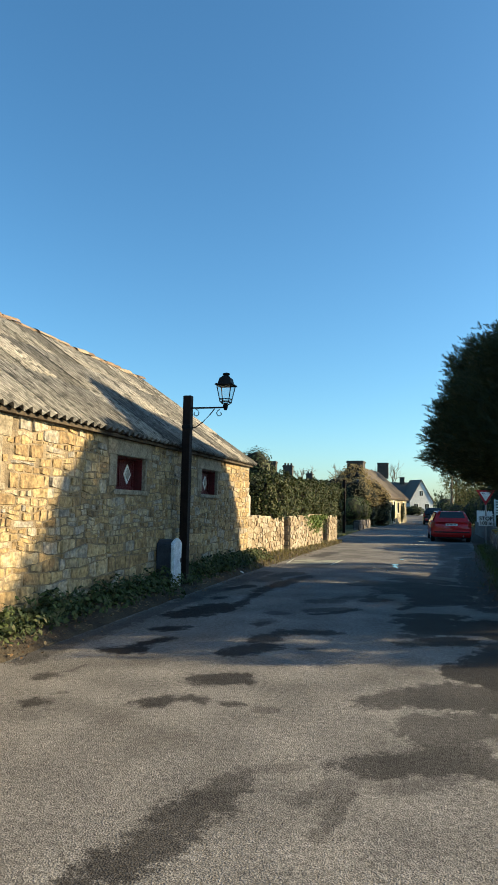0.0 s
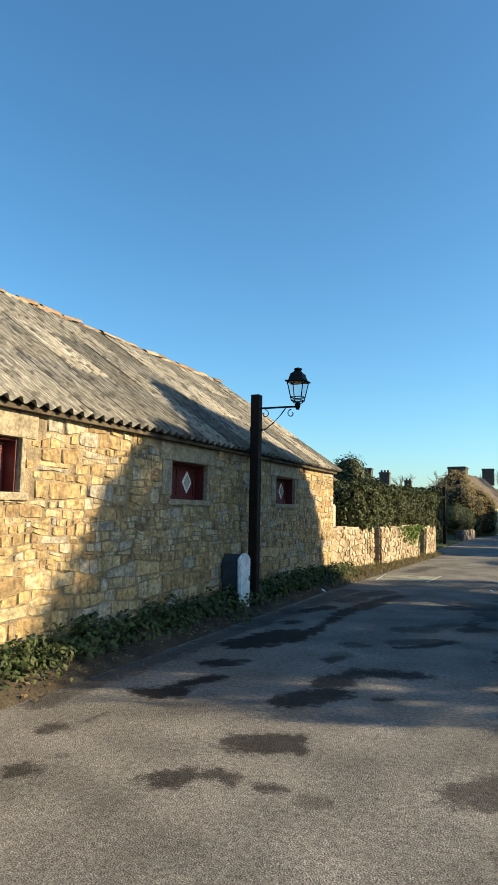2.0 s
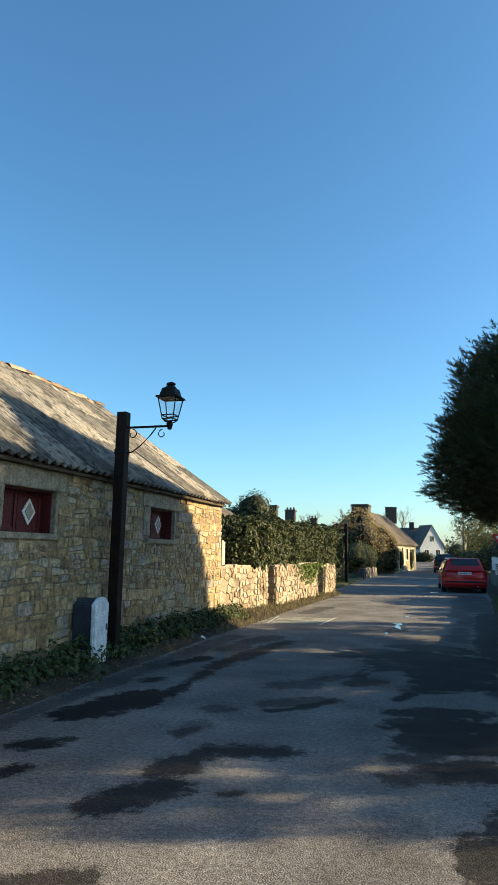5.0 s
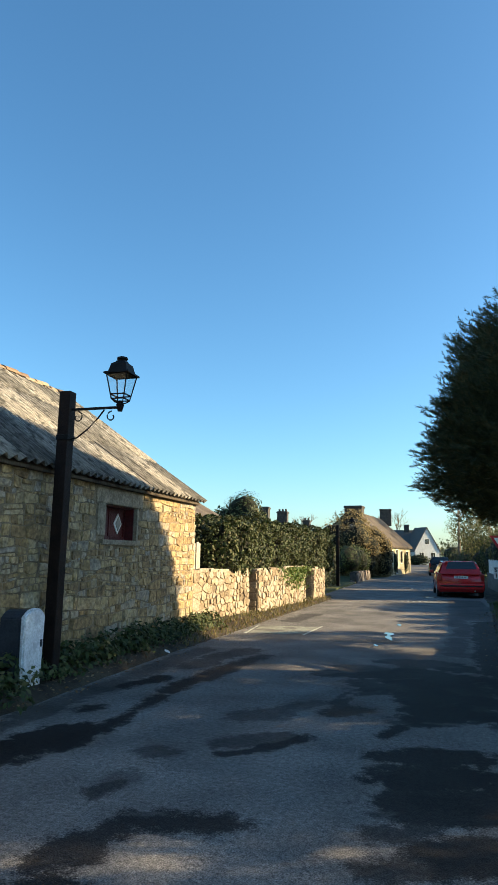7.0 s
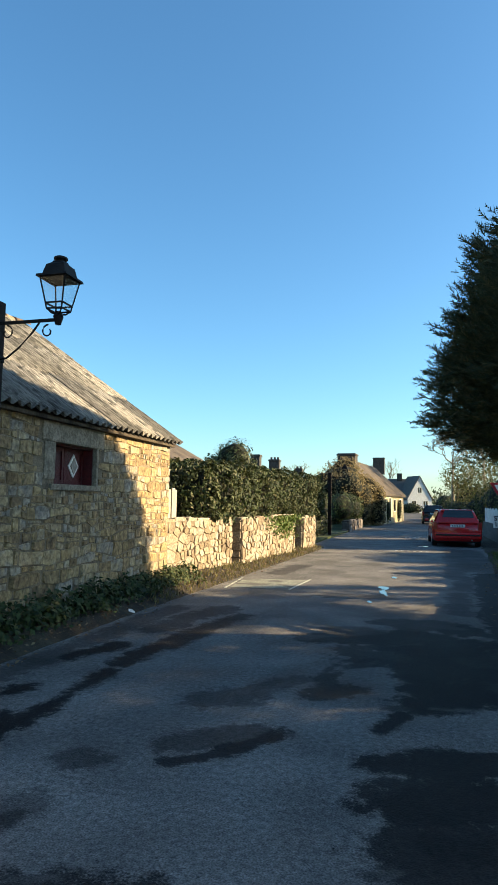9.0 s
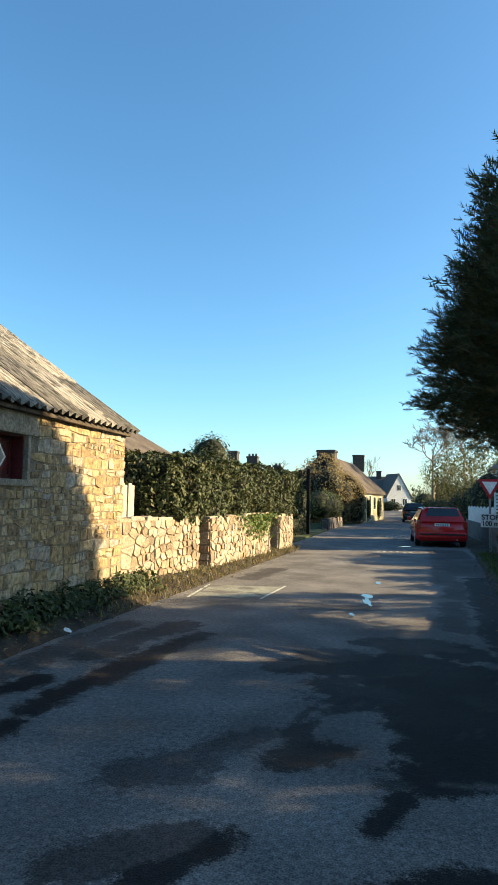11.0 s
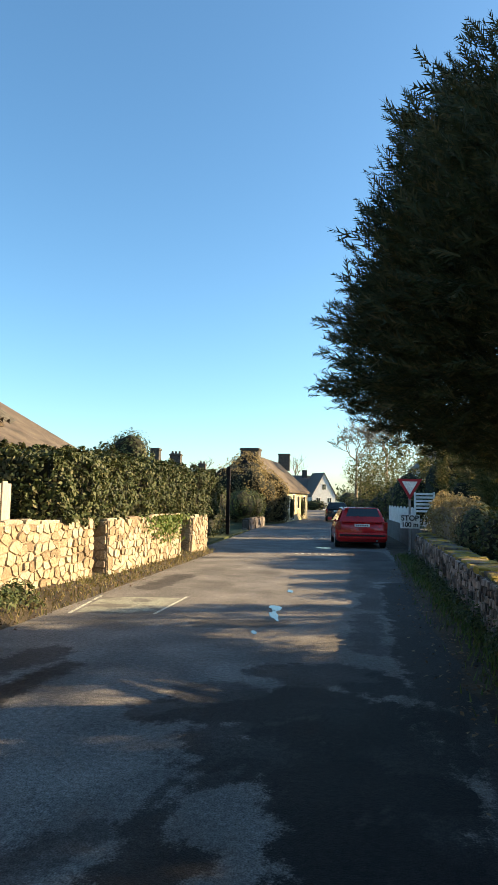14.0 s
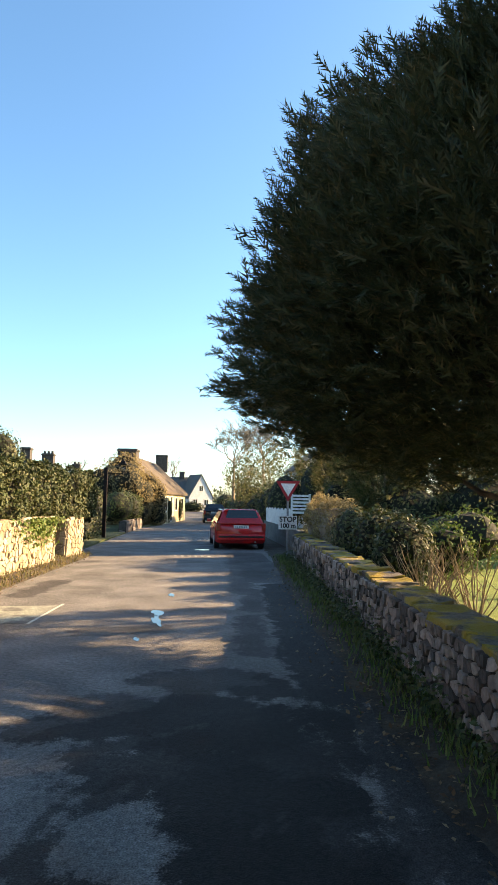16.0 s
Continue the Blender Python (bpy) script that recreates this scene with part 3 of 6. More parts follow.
DAMP_BLOCK = [(-0.36, 10.21, -0.21, 10.65, 0.09, 1), (-0.13, 10.91, 0.5, 11.29, 0.23, 1), (-0.33, 9.63, -0.23, 9.73, 0.13, 1), (-0.05, 9.69, 0.29, 9.82, 0.28, 1), (-0.1, 9.17, 0.2, 9.29, 0.34, 1), (0.03, 8.77, 0.15, 8.79, 0.3, 1), (-0.28, 8.45, -0.18, 8.5, 0.08, 0.7), (-0.04, 11.84, 0.48, 11.95, 0.4, 1), (0.12, 12.99, 0.57, 13.15, 0.54, 0.95), (-0.23, 14.34, 0.08, 14.37, 0.4, 0.7)]
DAMP_LOW = [(-2.1, 8.5, -2.08, 8.54, 0.15, 0.5), (-1.74, 7.98, -1.55, 8.04, 0.05, 0.6), (-1.72, 10.66, -1.47, 10.81, 0.15, 0.55), (-1.38, 10.9, -1.15, 11.36, 0.11, 0.5), (-1.68, 10.44, -1.35, 10.52, 0.08, 0.55), (-0.92, 11.05, -0.87, 11.37, 0.07, 0.8), (-0.89, 11.42, -0.71, 11.97, 0.05, 0.8), (-0.9, 12.35, -0.46, 12.46, 0.33, 0.85), (-1.13, 13.15, -0.33, 13.35, 0.38, 0.9), (-0.13, 12.07, 0.11, 12.17, 0.34, 1), (0.07, 11.37, 0.26, 11.41, 0.41, 1), (-0.28, 10.78, -0.17, 10.81, 0.12, 0.8), (-0.03, 10.84, 0.28, 10.9, 0.06, 0.6), (-0.29, 12.86, 0.08, 12.95, 0.38, 0.95)]
DAMP_END = [(-0.53, 12.3, -0.02, 12.5, 0.32, 0.95), (0.2, 11.86, 0.42, 11.68, 0.27, 1), (-0.12, 11.35, 0.58, 11.24, 0.24, 1), (-0.15, 11.86, 0.2, 11.98, 0.18, 0.9), (-0.35, 11.63, -0.25, 11.93, 0.05, 0.9), (-0.95, 11.64, -0.9, 11.94, 0.05, 0.7), (-0.25, 13.44, -0.08, 13.44, 0.47, 0.9), (0.27, 14.25, 0.45, 14.02, 0.36, 0.9), (-1.02, 13.61, -0.79, 13.68, 0.29, 0.6), (0.45, 15.4, 0.55, 17.6, 0.2, 0.6), (0.65, 18.2, 0.8, 20.4, 0.2, 0.6), (-0.7, 14.3, 0.04, 14.39, 0.13, 0.8)]
DAMP_SIDE = [(-0.01, 8.68, 0.36, 8.82, 0.37, 0.95), (-0.24, 7.7, -0.03, 7.82, 0.14, 0.8), (0.17, 8.0, 0.36, 8.06, 0.29, 0.95), (-0.22, 8.18, -0.03, 8.29, 0.14, 0.8), (-0.18, 9.24, -0.08, 9.29, 0.28, 0.95), (0.33, 11.69, 0.44, 11.71, 0.41, 0.9), (0.5, 12.55, 0.6, 12.54, 0.44, 0.9), (0.38, 11.43, 0.75, 11.35, 0.21, 0.95), (0.2, 12.82, 0.55, 12.13, 0.14, 0.8), (1.1, 16.09, 1.18, 14.1, 0.1, 0.8)]
DAMP_START = [(-1.29, 2.61, -1.21, 2.87, 0.17, 0.8), (-1.21, 3.06, -1.1, 3.42, 0.15, 0.75), (-1.07, 3.53, -1.01, 3.8, 0.07, 0.5), (-0.51, 3.14, -0.42, 3.68, 0.05, 0.45)]
# the right-hand strokes here also darken the asphalt for the trees' shade
DAMP_AND_SHADE_FAR = [(0.75, 10.9, 0.95, 11.9, 0.15, 0.8), (1.25, 11.0, 1.2, 13.0, 0.2, 0.9), (1.3, 9.6, 1.5, 10.6, 0.3, 0.9), (-3.85, 5.6, -3.75, 9.5, 0.16, 0.6), (-3.75, 9.8, -3.6, 14.5, 0.2, 0.6), (1.05, 11.2, 1.1, 13.4, 0.2, 0.8), (1.05, 14.0, 1.4, 21.0, 0.42, 0.9), (1.2, 22.0, 1.2, 29.0, 0.6, 0.6), (0.6, 20.0, 0.8, 27.0, 0.25, 0.5), (-1.5, 16.5, -0.8, 16.7, 0.3, 0.5), (-3.2, 19.5, -3.0, 21.5, 0.25, 0.6), (0.9, 6.6, 1.5, 8.2, 0.7, 0.9), (1.0, 9.0, 1.7, 9.6, 0.7, 1), (1.1, 10.6, 1.5, 11.0, 0.3, 0.8)]
DAMP_AND_SHADE = DAMP_NEAR + DAMP_RIGHT + DAMP_SHADE + DAMP_LEFT + DAMP_MID + DAMP_BLOCK + DAMP_LOW + DAMP_END + DAMP_START + DAMP_SIDE + DAMP_AND_SHADE_FAR
DRY = [(-0.06, 10.38, 0.45, 10.6, 0.12, 0.8), (-0.63, 11.51, -0.46, 11.51, 0.2, 0.6), (-1.24, 12.24, -1.18, 12.24, 0.34, 0.6), (-0.77, 11.72, -0.54, 11.78, 0.14, 0.6), (0.8, 12.3, 0.6, 13.4, 0.12, 0.3), (1.0, 11.7, 0.82, 12.3, 0.08, 0.3)]


def stroke_mask(X, Y, shapes, N1, N2):
    """How far inside the strokes each place lies (0 outside, 0.5 on the rim, 1 well inside), and their depth there."""
    inside, depth = np.zeros_like(X), np.zeros_like(X)
    for x0, y0, x1, y1, wide, deep in shapes:
        near = (X > min(x0, x1) - 3 * wide - 0.2) & (X < max(x0, x1) + 3 * wide + 0.2) & (Y > min(y0, y1) - 3 * wide - 0.2) & (Y < max(y0, y1) + 3 * wide + 0.2)
        x, y = X[near], Y[near]
        dx, dy = x1 - x0, y1 - y0
        f = np.clip(((x - x0) * dx + (y - y0) * dy) / (dx * dx + dy * dy + 1e-6), 0, 1)
        d = np.hypot(x - x0 - f * dx, y - y0 - f * dy)
        d = d + min(wide, 0.3) * (0.55 * N1[near] + 0.4 * N2[near])
        k = np.clip(0.5 + (wide - d) / (2 * min(0.15, wide)), 0, 1)
        depth[near] = np.where(k > inside[near], deep, depth[near])
        inside[near] = np.maximum(inside[near], k)
    return inside, depth


def road_slab():
    ys = np.concatenate([np.arange(-30, 1.5, 1.0), np.arange(1.5, 6.5, 0.032), np.arange(6.5, 22, 0.05), np.arange(22, 150.1, 1.0)])
    near_x = np.arange(-4.3, 2.75, 0.04)
    V, F, D = [], [], []
    nx = len(near_x)
    X = np.tile(near_x, (len(ys), 1))
    Y = np.tile(ys[:, None], (1, nx))
    for j, y in enumerate(ys):
        l = left_edge(y) + 0.10 * noise.noise(Vector((0, y * 0.9, 1)))
        r_ = (9.0 if y < 4 else right_edge(y) + max(0, 9.5 - y) * 1.1) + 0.10 * noise.noise(Vector((5, y * 0.9, 1)))
        X[j] = np.clip(X[j], l, r_)
        X[j, 0], X[j, -1] = l, r_
        if r_ > 2.8:
            X[j, -1] = r_
        X[j] = np.maximum.accumulate(X[j])
    flat = [(x, y) for x, y in zip(X.ravel(), Y.ravel())]
    N1 = np.array([noise.noise(Vector((x * 2.3, y * 2.0, 3))) for x, y in flat]).reshape(X.shape)
    N2 = np.array([noise.noise(Vector((x * 8, y * 6, 7))) + 0.6 * noise.noise(Vector((x * 19, y * 15, 2))) for x, y in flat]).reshape(X.shape)
    damp, depth = stroke_mask(X, Y, DAMP_AND_SHADE, N1, N2)
    dry, dryness = stroke_mask(X, Y, DRY, N1, N2)
    damp = damp * (1 - np.clip(dry * 1.6 - 0.3, 0, 1) * dryness)
    Z = 0.006 * N1
    V = np.stack([X, Y, Z], 2).reshape(-1, 3)
    n = np.arange(len(ys) - 1)[:, None] * nx + np.arange(nx - 1)[None, :]
    F = np.stack([n, n + 1, n + nx + 1, n + nx], 2).reshape(-1, 4)
    ob = raw("road", V, F, M_ASPHALT)
    att = ob.data.attributes.new("damp", "FLOAT", "POINT")
    att.data.foreach_set("value", damp.ravel().astype(np.float32))
    att = ob.data.attributes.new("depth", "FLOAT", "POINT")
    att.data.foreach_set("value", depth.ravel().astype(np.float32))
    ob.data.polygons.foreach_set("use_smooth", [True] * len(ob.data.polygons))
    return ob


road = tagged(road_slab(), "worn grey asphalt lane with dark damp repairs and shade darkened into its right side", "road", kind="structure")
for k, (cx, cy, rx, ry) in enumerate([(-0.80, 17.9, 0.085, 0.24), (-0.76, 17.3, 0.05, 0.34), (-0.68, 19.7, 0.055, 0.18), (-0.92, 16.1, 0.04, 0.11), (-0.1, 30.4, 0.28, 0.2)]):
    tagged(sheet("puddle", blob(cx, cy, rx, ry, 44, 70 + k, 0.36, 0.15), 0.0005, M_WATER, None, 0.003), "shallow puddle mirroring the sky on the asphalt", "puddle", "puddles in the lane", "structure")


def painted(name, x0, y0, x1, y1, width, mat=None):
    d = Vector((x1 - x0, y1 - y0)).normalized()
    s = Vector((-d.y, d.x)) * width / 2
    return sheet(name, [(x0 + s.x, y0 + s.y), (x0 - s.x, y0 - s.y), (x1 - s.x, y1 - s.y), (x1 + s.x, y1 + s.y)], 0.0055, mat or M_PAINT, road, 0.002)


sheet("faded_bay", [(-3.5, 16.9), (-2.45, 17.05), (-2.35, 18.5), (-3.6, 18.3)], 0.004, M_GREENPAINT, road, 0.0015)
for a in [(-3.56, 16.81, -3.68, 18.4), (-2.41, 16.99, -2.3, 18.63)]:
    painted("bay_line", *a, 0.045)
for k in range(6):
    x = -0.95 + k * 0.2
    painted("road_mark", x, 27.6, x, 27.85, 0.09)
    painted("road_mark", x + 0.1, 36.4, x + 0.1, 36.8, 0.09)

# earth bank along the left walls
def bank_height(x, y):
    k = min(1, max(0, (left_edge(y) + 0.15 - x) / 0.75))
    return -0.02 + 0.24 * k ** 0.7 + 0.03 * noise.noise(Vector((x * 4, y * 3, 0)))


bm = bmesh.new()
rows = []
for y in np.arange(-8, 28.6, 0.25):
    l = left_edge(y)
    rows.append([bm.verts.new((l + 0.12 - k * 0.22 if k < 5 else l - 6, y, bank_height(l + 0.12 - k * 0.22, y) if k else -0.05)) for k in range(6)])
for a, b in zip(rows, rows[1:]):
    for k in range(5):
        bm.faces.new((a[k], b[k], b[k + 1], a[k + 1]))
bmesh.ops.recalc_face_normals(bm, faces=bm.faces)
verge = tagged(part("verge", bm, M_SOIL, smooth=True), "earth verge with leaf litter at the foot of the walls", "verge", kind="structure")
bm = bm_prism([(-4.3, 28.4), (-4.0, 48), (-3.3, 52), (-2.6, 90), (-9, 90), (-9, 28.4)], 0.1, 'z')
bmesh.ops.translate(bm, verts=bm.verts, vec=(0, 0, -0.07))
tagged(part('verge_far', bm, M_GROUND), 'grassy strip before the cottages', 'verge', kind='structure')
# dirt and grass strip at the right wall, and the garden behind it
bm = bmesh.new()
rows = []
for y in np.arange(9.0, 60, 0.4):
    r0 = right_edge(y)
    rows.append([bm.verts.new((r0 - 0.30 + 0.12 * noise.noise(Vector((3, y * 1.3, 0))), y, -0.012)), bm.verts.new((r0 + 0.10, y, 0.03 + 0.02 * noise.noise(Vector((0, y * 2, 0))))), bm.verts.new((r0 + 0.9, y, 0.08))])
for a, b in zip(rows, rows[1:]):
    for k in range(2):
        bm.faces.new((a[k], a[k + 1], b[k + 1], b[k]))
bmesh.ops.recalc_face_normals(bm, faces=bm.faces)
verge_r = tagged(part("verge_right", bm, M_SOIL, smooth=True), "narrow dirt and grass strip at the low wall", "verge", kind="structure")
lawn = tagged(part("lawn", bm_prism([(2.6, 11), (40, 4), (40, 60), (3.2, 42), (3.2, 30)], 0.3, "z"), M_LAWN), "sunlit mown garden lawn", "lawn", kind="structure")
lawn.location.z = -0.18

# ---- barn ----
BX, B0, B1, EAVE = -4.53, -6.0, 16.36, 2.60
RX, RZ = -7.9, 5.04
WINDOWS = [(1.10, 2.14), (4.93, 5.97), (8.76, 9.80), (12.60, 13.66)]
WZ0, WZ1 = 1.75, 2.29
barn = thing("barn", "old sandstone barn with a corrugated fibre-cement roof", "barn")
ys = [B0] + [v for w in WINDOWS for v in w] + [B1]
part("wall_foot", bm_box(BX - 0.5, BX, B0, B1, -0.1, WZ0), M_BARN_MORTAR, barn)
part("wall_head", bm_box(BX - 0.5, BX, B0, B1, WZ1, EAVE), M_BARN_MORTAR, barn)
for a, b in zip(ys[::2], ys[1::2]):
    part("wall_pier", bm_box(BX - 0.5, BX, a, b, WZ0, WZ1), M_BARN_MORTAR, barn)
# gable ends and back
for y0, y1 in ((B0 - 0.003, B0 + 0.5), (B1 - 0.5, B1 + 0.003)):
    g = [(BX - 0.004, EAVE), (RX, RZ - 0.1), (2 * RX - BX, EAVE), (2 * RX - BX, -0.1), (BX - 0.5, -0.1), (BX - 0.5, EAVE)]
    a = bm_prism(g, y1 - y0, "y")
    bmesh.ops.translate(a, verts=a.verts, vec=(0, y0, 0))
    part("gable", a, M_BARN_MORTAR, barn)
part("back_wall", bm_box(2 * RX - BX, 2 * RX - BX + 0.5, B0, B1, -0.1, EAVE), M_BARN_MORTAR, barn)
for i, (a, b) in enumerate(WINDOWS):
    part("lintel", bm_box(BX - 0.3, BX + 0.02, a - 0.30, b + 0.2, WZ1 - 0.008, WZ1 + 0.25, 0.025), M_CONCRETE, barn, "pale concrete lintel")
    part("sill", bm_box(BX - 0.3, BX + 0.035, a - 0.1, b + 0.1, WZ0 - 0.07, WZ0 + 0.008, 0.012), M_CONCRETE, barn, "pale stone sill")
    part("jamb", bm_box(BX - 0.3, BX + 0.012, b - 0.008, b + 0.05, WZ0 + 0.004, WZ1 - 0.004, 0.012), M_CONCRETE, barn)
    part("jamb", bm_box(BX - 0.3, BX + 0.014, a - 0.24, a + 0.008, WZ0 + 0.06, WZ1 - 0.004, 0.02), M_CONCRETE, barn)
    w = part("window", bm_box(BX - 0.24, BX - 0.21, a, b, WZ0, WZ1), M_BLACK, barn, "dark red boarded window with pale diamond cut-outs")
    mid = (a + b) / 2
    part("frame_side", bm_box(BX - 0.21, BX - 0.05, b - 0.032, b - 0.010, WZ0 + 0.01, WZ1 - 0.01, 0.004), M_RED_WOOD, w, "dark red timber frame")
    part("frame_head", bm_box(BX - 0.21, BX - 0.06, a + 0.004, b - 0.034, WZ1 - 0.034, WZ1 - 0.010, 0.004), M_RED_WOOD, w, "dark red timber frame")
    for leaf_i, (y0, y1) in enumerate(((a + 0.01, mid - 0.004), (mid + 0.004, b - 0.036))):
        part("shutter", bm_box(BX - 0.235, BX - 0.205, y0, y1, WZ0 + 0.01, WZ1 - 0.036, 0.005), M_RED_WOOD, w, "dark red painted shutter leaf")
        for s0, s1, z0, z1 in ((y0, y0 + 0.05, WZ0 + 0.01, WZ1 - 0.036), (y1 - 0.05, y1, WZ0 + 0.01, WZ1 - 0.036), (y0 + 0.05, y1 - 0.05, WZ0 + 0.01, WZ0 + 0.07), (y0 + 0.05, y1 - 0.05, WZ1 - 0.09, WZ1 - 0.036)):
            part("shutter_rail", bm_box(BX - 0.204, BX - 0.190, s0, s1, z0, z1, 0.003), M_RED_WOOD, w)
        if leaf_i:
            c, zc = (y0 + y1) / 2, (WZ0 + WZ1) / 2
            for nm, hy, hz, x, mat in (("diamond", 0.135, 0.165, -0.204, M_WHITE), ("diamond_hole", 0.085, 0.11, -0.194, M_FENCE_GREY)):
                d = bm_prism([(c - hy, zc), (c, zc - hz), (c + hy, zc), (c, zc + hz)], 0.012)
                bmesh.ops.translate(d, verts=d.verts, vec=(BX + x, 0, 0))
                part(nm, d, mat, w, "pale diamond frame" if nm == "diamond" else "")
# corrugated sheets: five waves wide, laid in three lapping rows on each slope
PITCH, WAVES, ROWS_UP = 0.177, 5, 3
slope = Vector((RX - (BX + 0.14), 0, RZ - (EAVE + 0.0)))
run = slope.length
row_len = run / ROWS_UP + 0.06
seg = 8


def corrugated(length, waves):
    verts, faces = [], []
    n = waves * seg + 1
    for s in (0, 1):
        for k in range(n):
            verts.append((s * length, k * PITCH / seg, 0.036 * math.cos(2 * math.pi * k / seg)))
    for k in range(n - 1):
        faces.append((k, n + k, n + k + 1, k + 1))
    m = len(verts)
    verts += [(v[0], v[1], v[2] - 0.008) for v in verts]
    faces += [tuple(i + m for i in f[::-1]) for f in faces]
    faces += [(k, k + 1, m + k + 1, m + k) for k in range(n - 1)]
    return mesh_of("roof_sheet", verts, faces, M_SHEET, True)


sheet_mesh = corrugated(row_len, WAVES)
roof = tagged(under(new("roof", mesh_of("roof", [(BX + 0.1, B0, EAVE - 0.02), (BX + 0.1, B1 + 0.02, EAVE - 0.02), (RX, B1 + 0.02, RZ - 0.07), (RX, B0, RZ - 0.07), (2 * RX - BX - 0.1, B0, EAVE - 0.02), (2 * RX - BX - 0.1, B1 + 0.02, EAVE - 0.02), (BX + 0.1, B0, EAVE - 0.06), (BX + 0.1, B1 + 0.02, EAVE - 0.06), (2 * RX - BX - 0.1, B0, EAVE - 0.06), (2 * RX - BX - 0.1, B1 + 0.02, EAVE - 0.06)],
                                            [(0, 1, 2, 3), (3, 2, 5, 4), (0, 6, 7, 1), (4, 5, 9, 8), (6, 8, 9, 7)], M_BARK)), barn), "weathered corrugated fibre-cement roof")
ang = math.atan2(slope.z, -slope.x)
rs = np.random.default_rng(3)
for side in (0, 1):
    for r_ in range(ROWS_UP):
        y = B1 + 0.16 - WAVES * PITCH * 26
        while y < B1:
            f = r_ * run / ROWS_UP - 0.05
            ex = BX + 0.14 - f * math.cos(ang)
            ez = EAVE + 0.045 + f * math.sin(ang) + 0.012 * r_ + rs.uniform(-0.006, 0.012)
            ob = under(new("roof_sheet", sheet_mesh), roof)
            if side:
                ob.matrix_basis = pose(2 * RX - ex, y + WAVES * PITCH, ez) @ pose(0, 0, 0, 0, 0, 180) @ Matrix.Rotation(math.pi, 4, "Z") @ Matrix.Rotation(-ang, 4, "Y") @ Matrix.Diagonal((1, -1, 1, 1))
            else:
                ob.matrix_basis = pose(ex, y, ez) @ Matrix.Rotation(math.pi, 4, "Z") @ Matrix.Rotation(-ang, 4, "Y") @ Matrix.Diagonal((1, -1, 1, 1)) @ pose(0, 0, 0, 0, 0, rs.uniform(-0.25, 0.25))
            y += WAVES * PITCH
# ridge tiles
rv, rf = [], []
for k in range(9):
    a = math.pi * (k / 8) * 0.9 + 0.05 * math.pi
    for y in (0, 0.46):
        rv.append((0.17 * math.cos(a) * (1 + 0.12 * y), y, 0.13 * math.sin(a) * (1 + 0.15 * y)))
rf = [(2 * k, 2 * k + 1, 2 * k + 3, 2 * k + 2) for k in range(8)]
ridge_mesh = mesh_of("ridge_tile", rv, rf, M_RIDGE, True)
y = B0
while y < B1 - 0.1:
    ob = under(new("ridge_tile", ridge_mesh), roof)
    ob.matrix_basis = pose(RX + rs.uniform(-0.03, 0.03), y, RZ - 0.03 + rs.uniform(-0.02, 0.035), rs.uniform(-4, 4), 0, rs.uniform(-4, 4)) @ Matrix.Diagonal((rs.uniform(0.8, 1.05), rs.uniform(0.85, 1.02), rs.uniform(0.75, 1.05), 1))
    y += 0.27

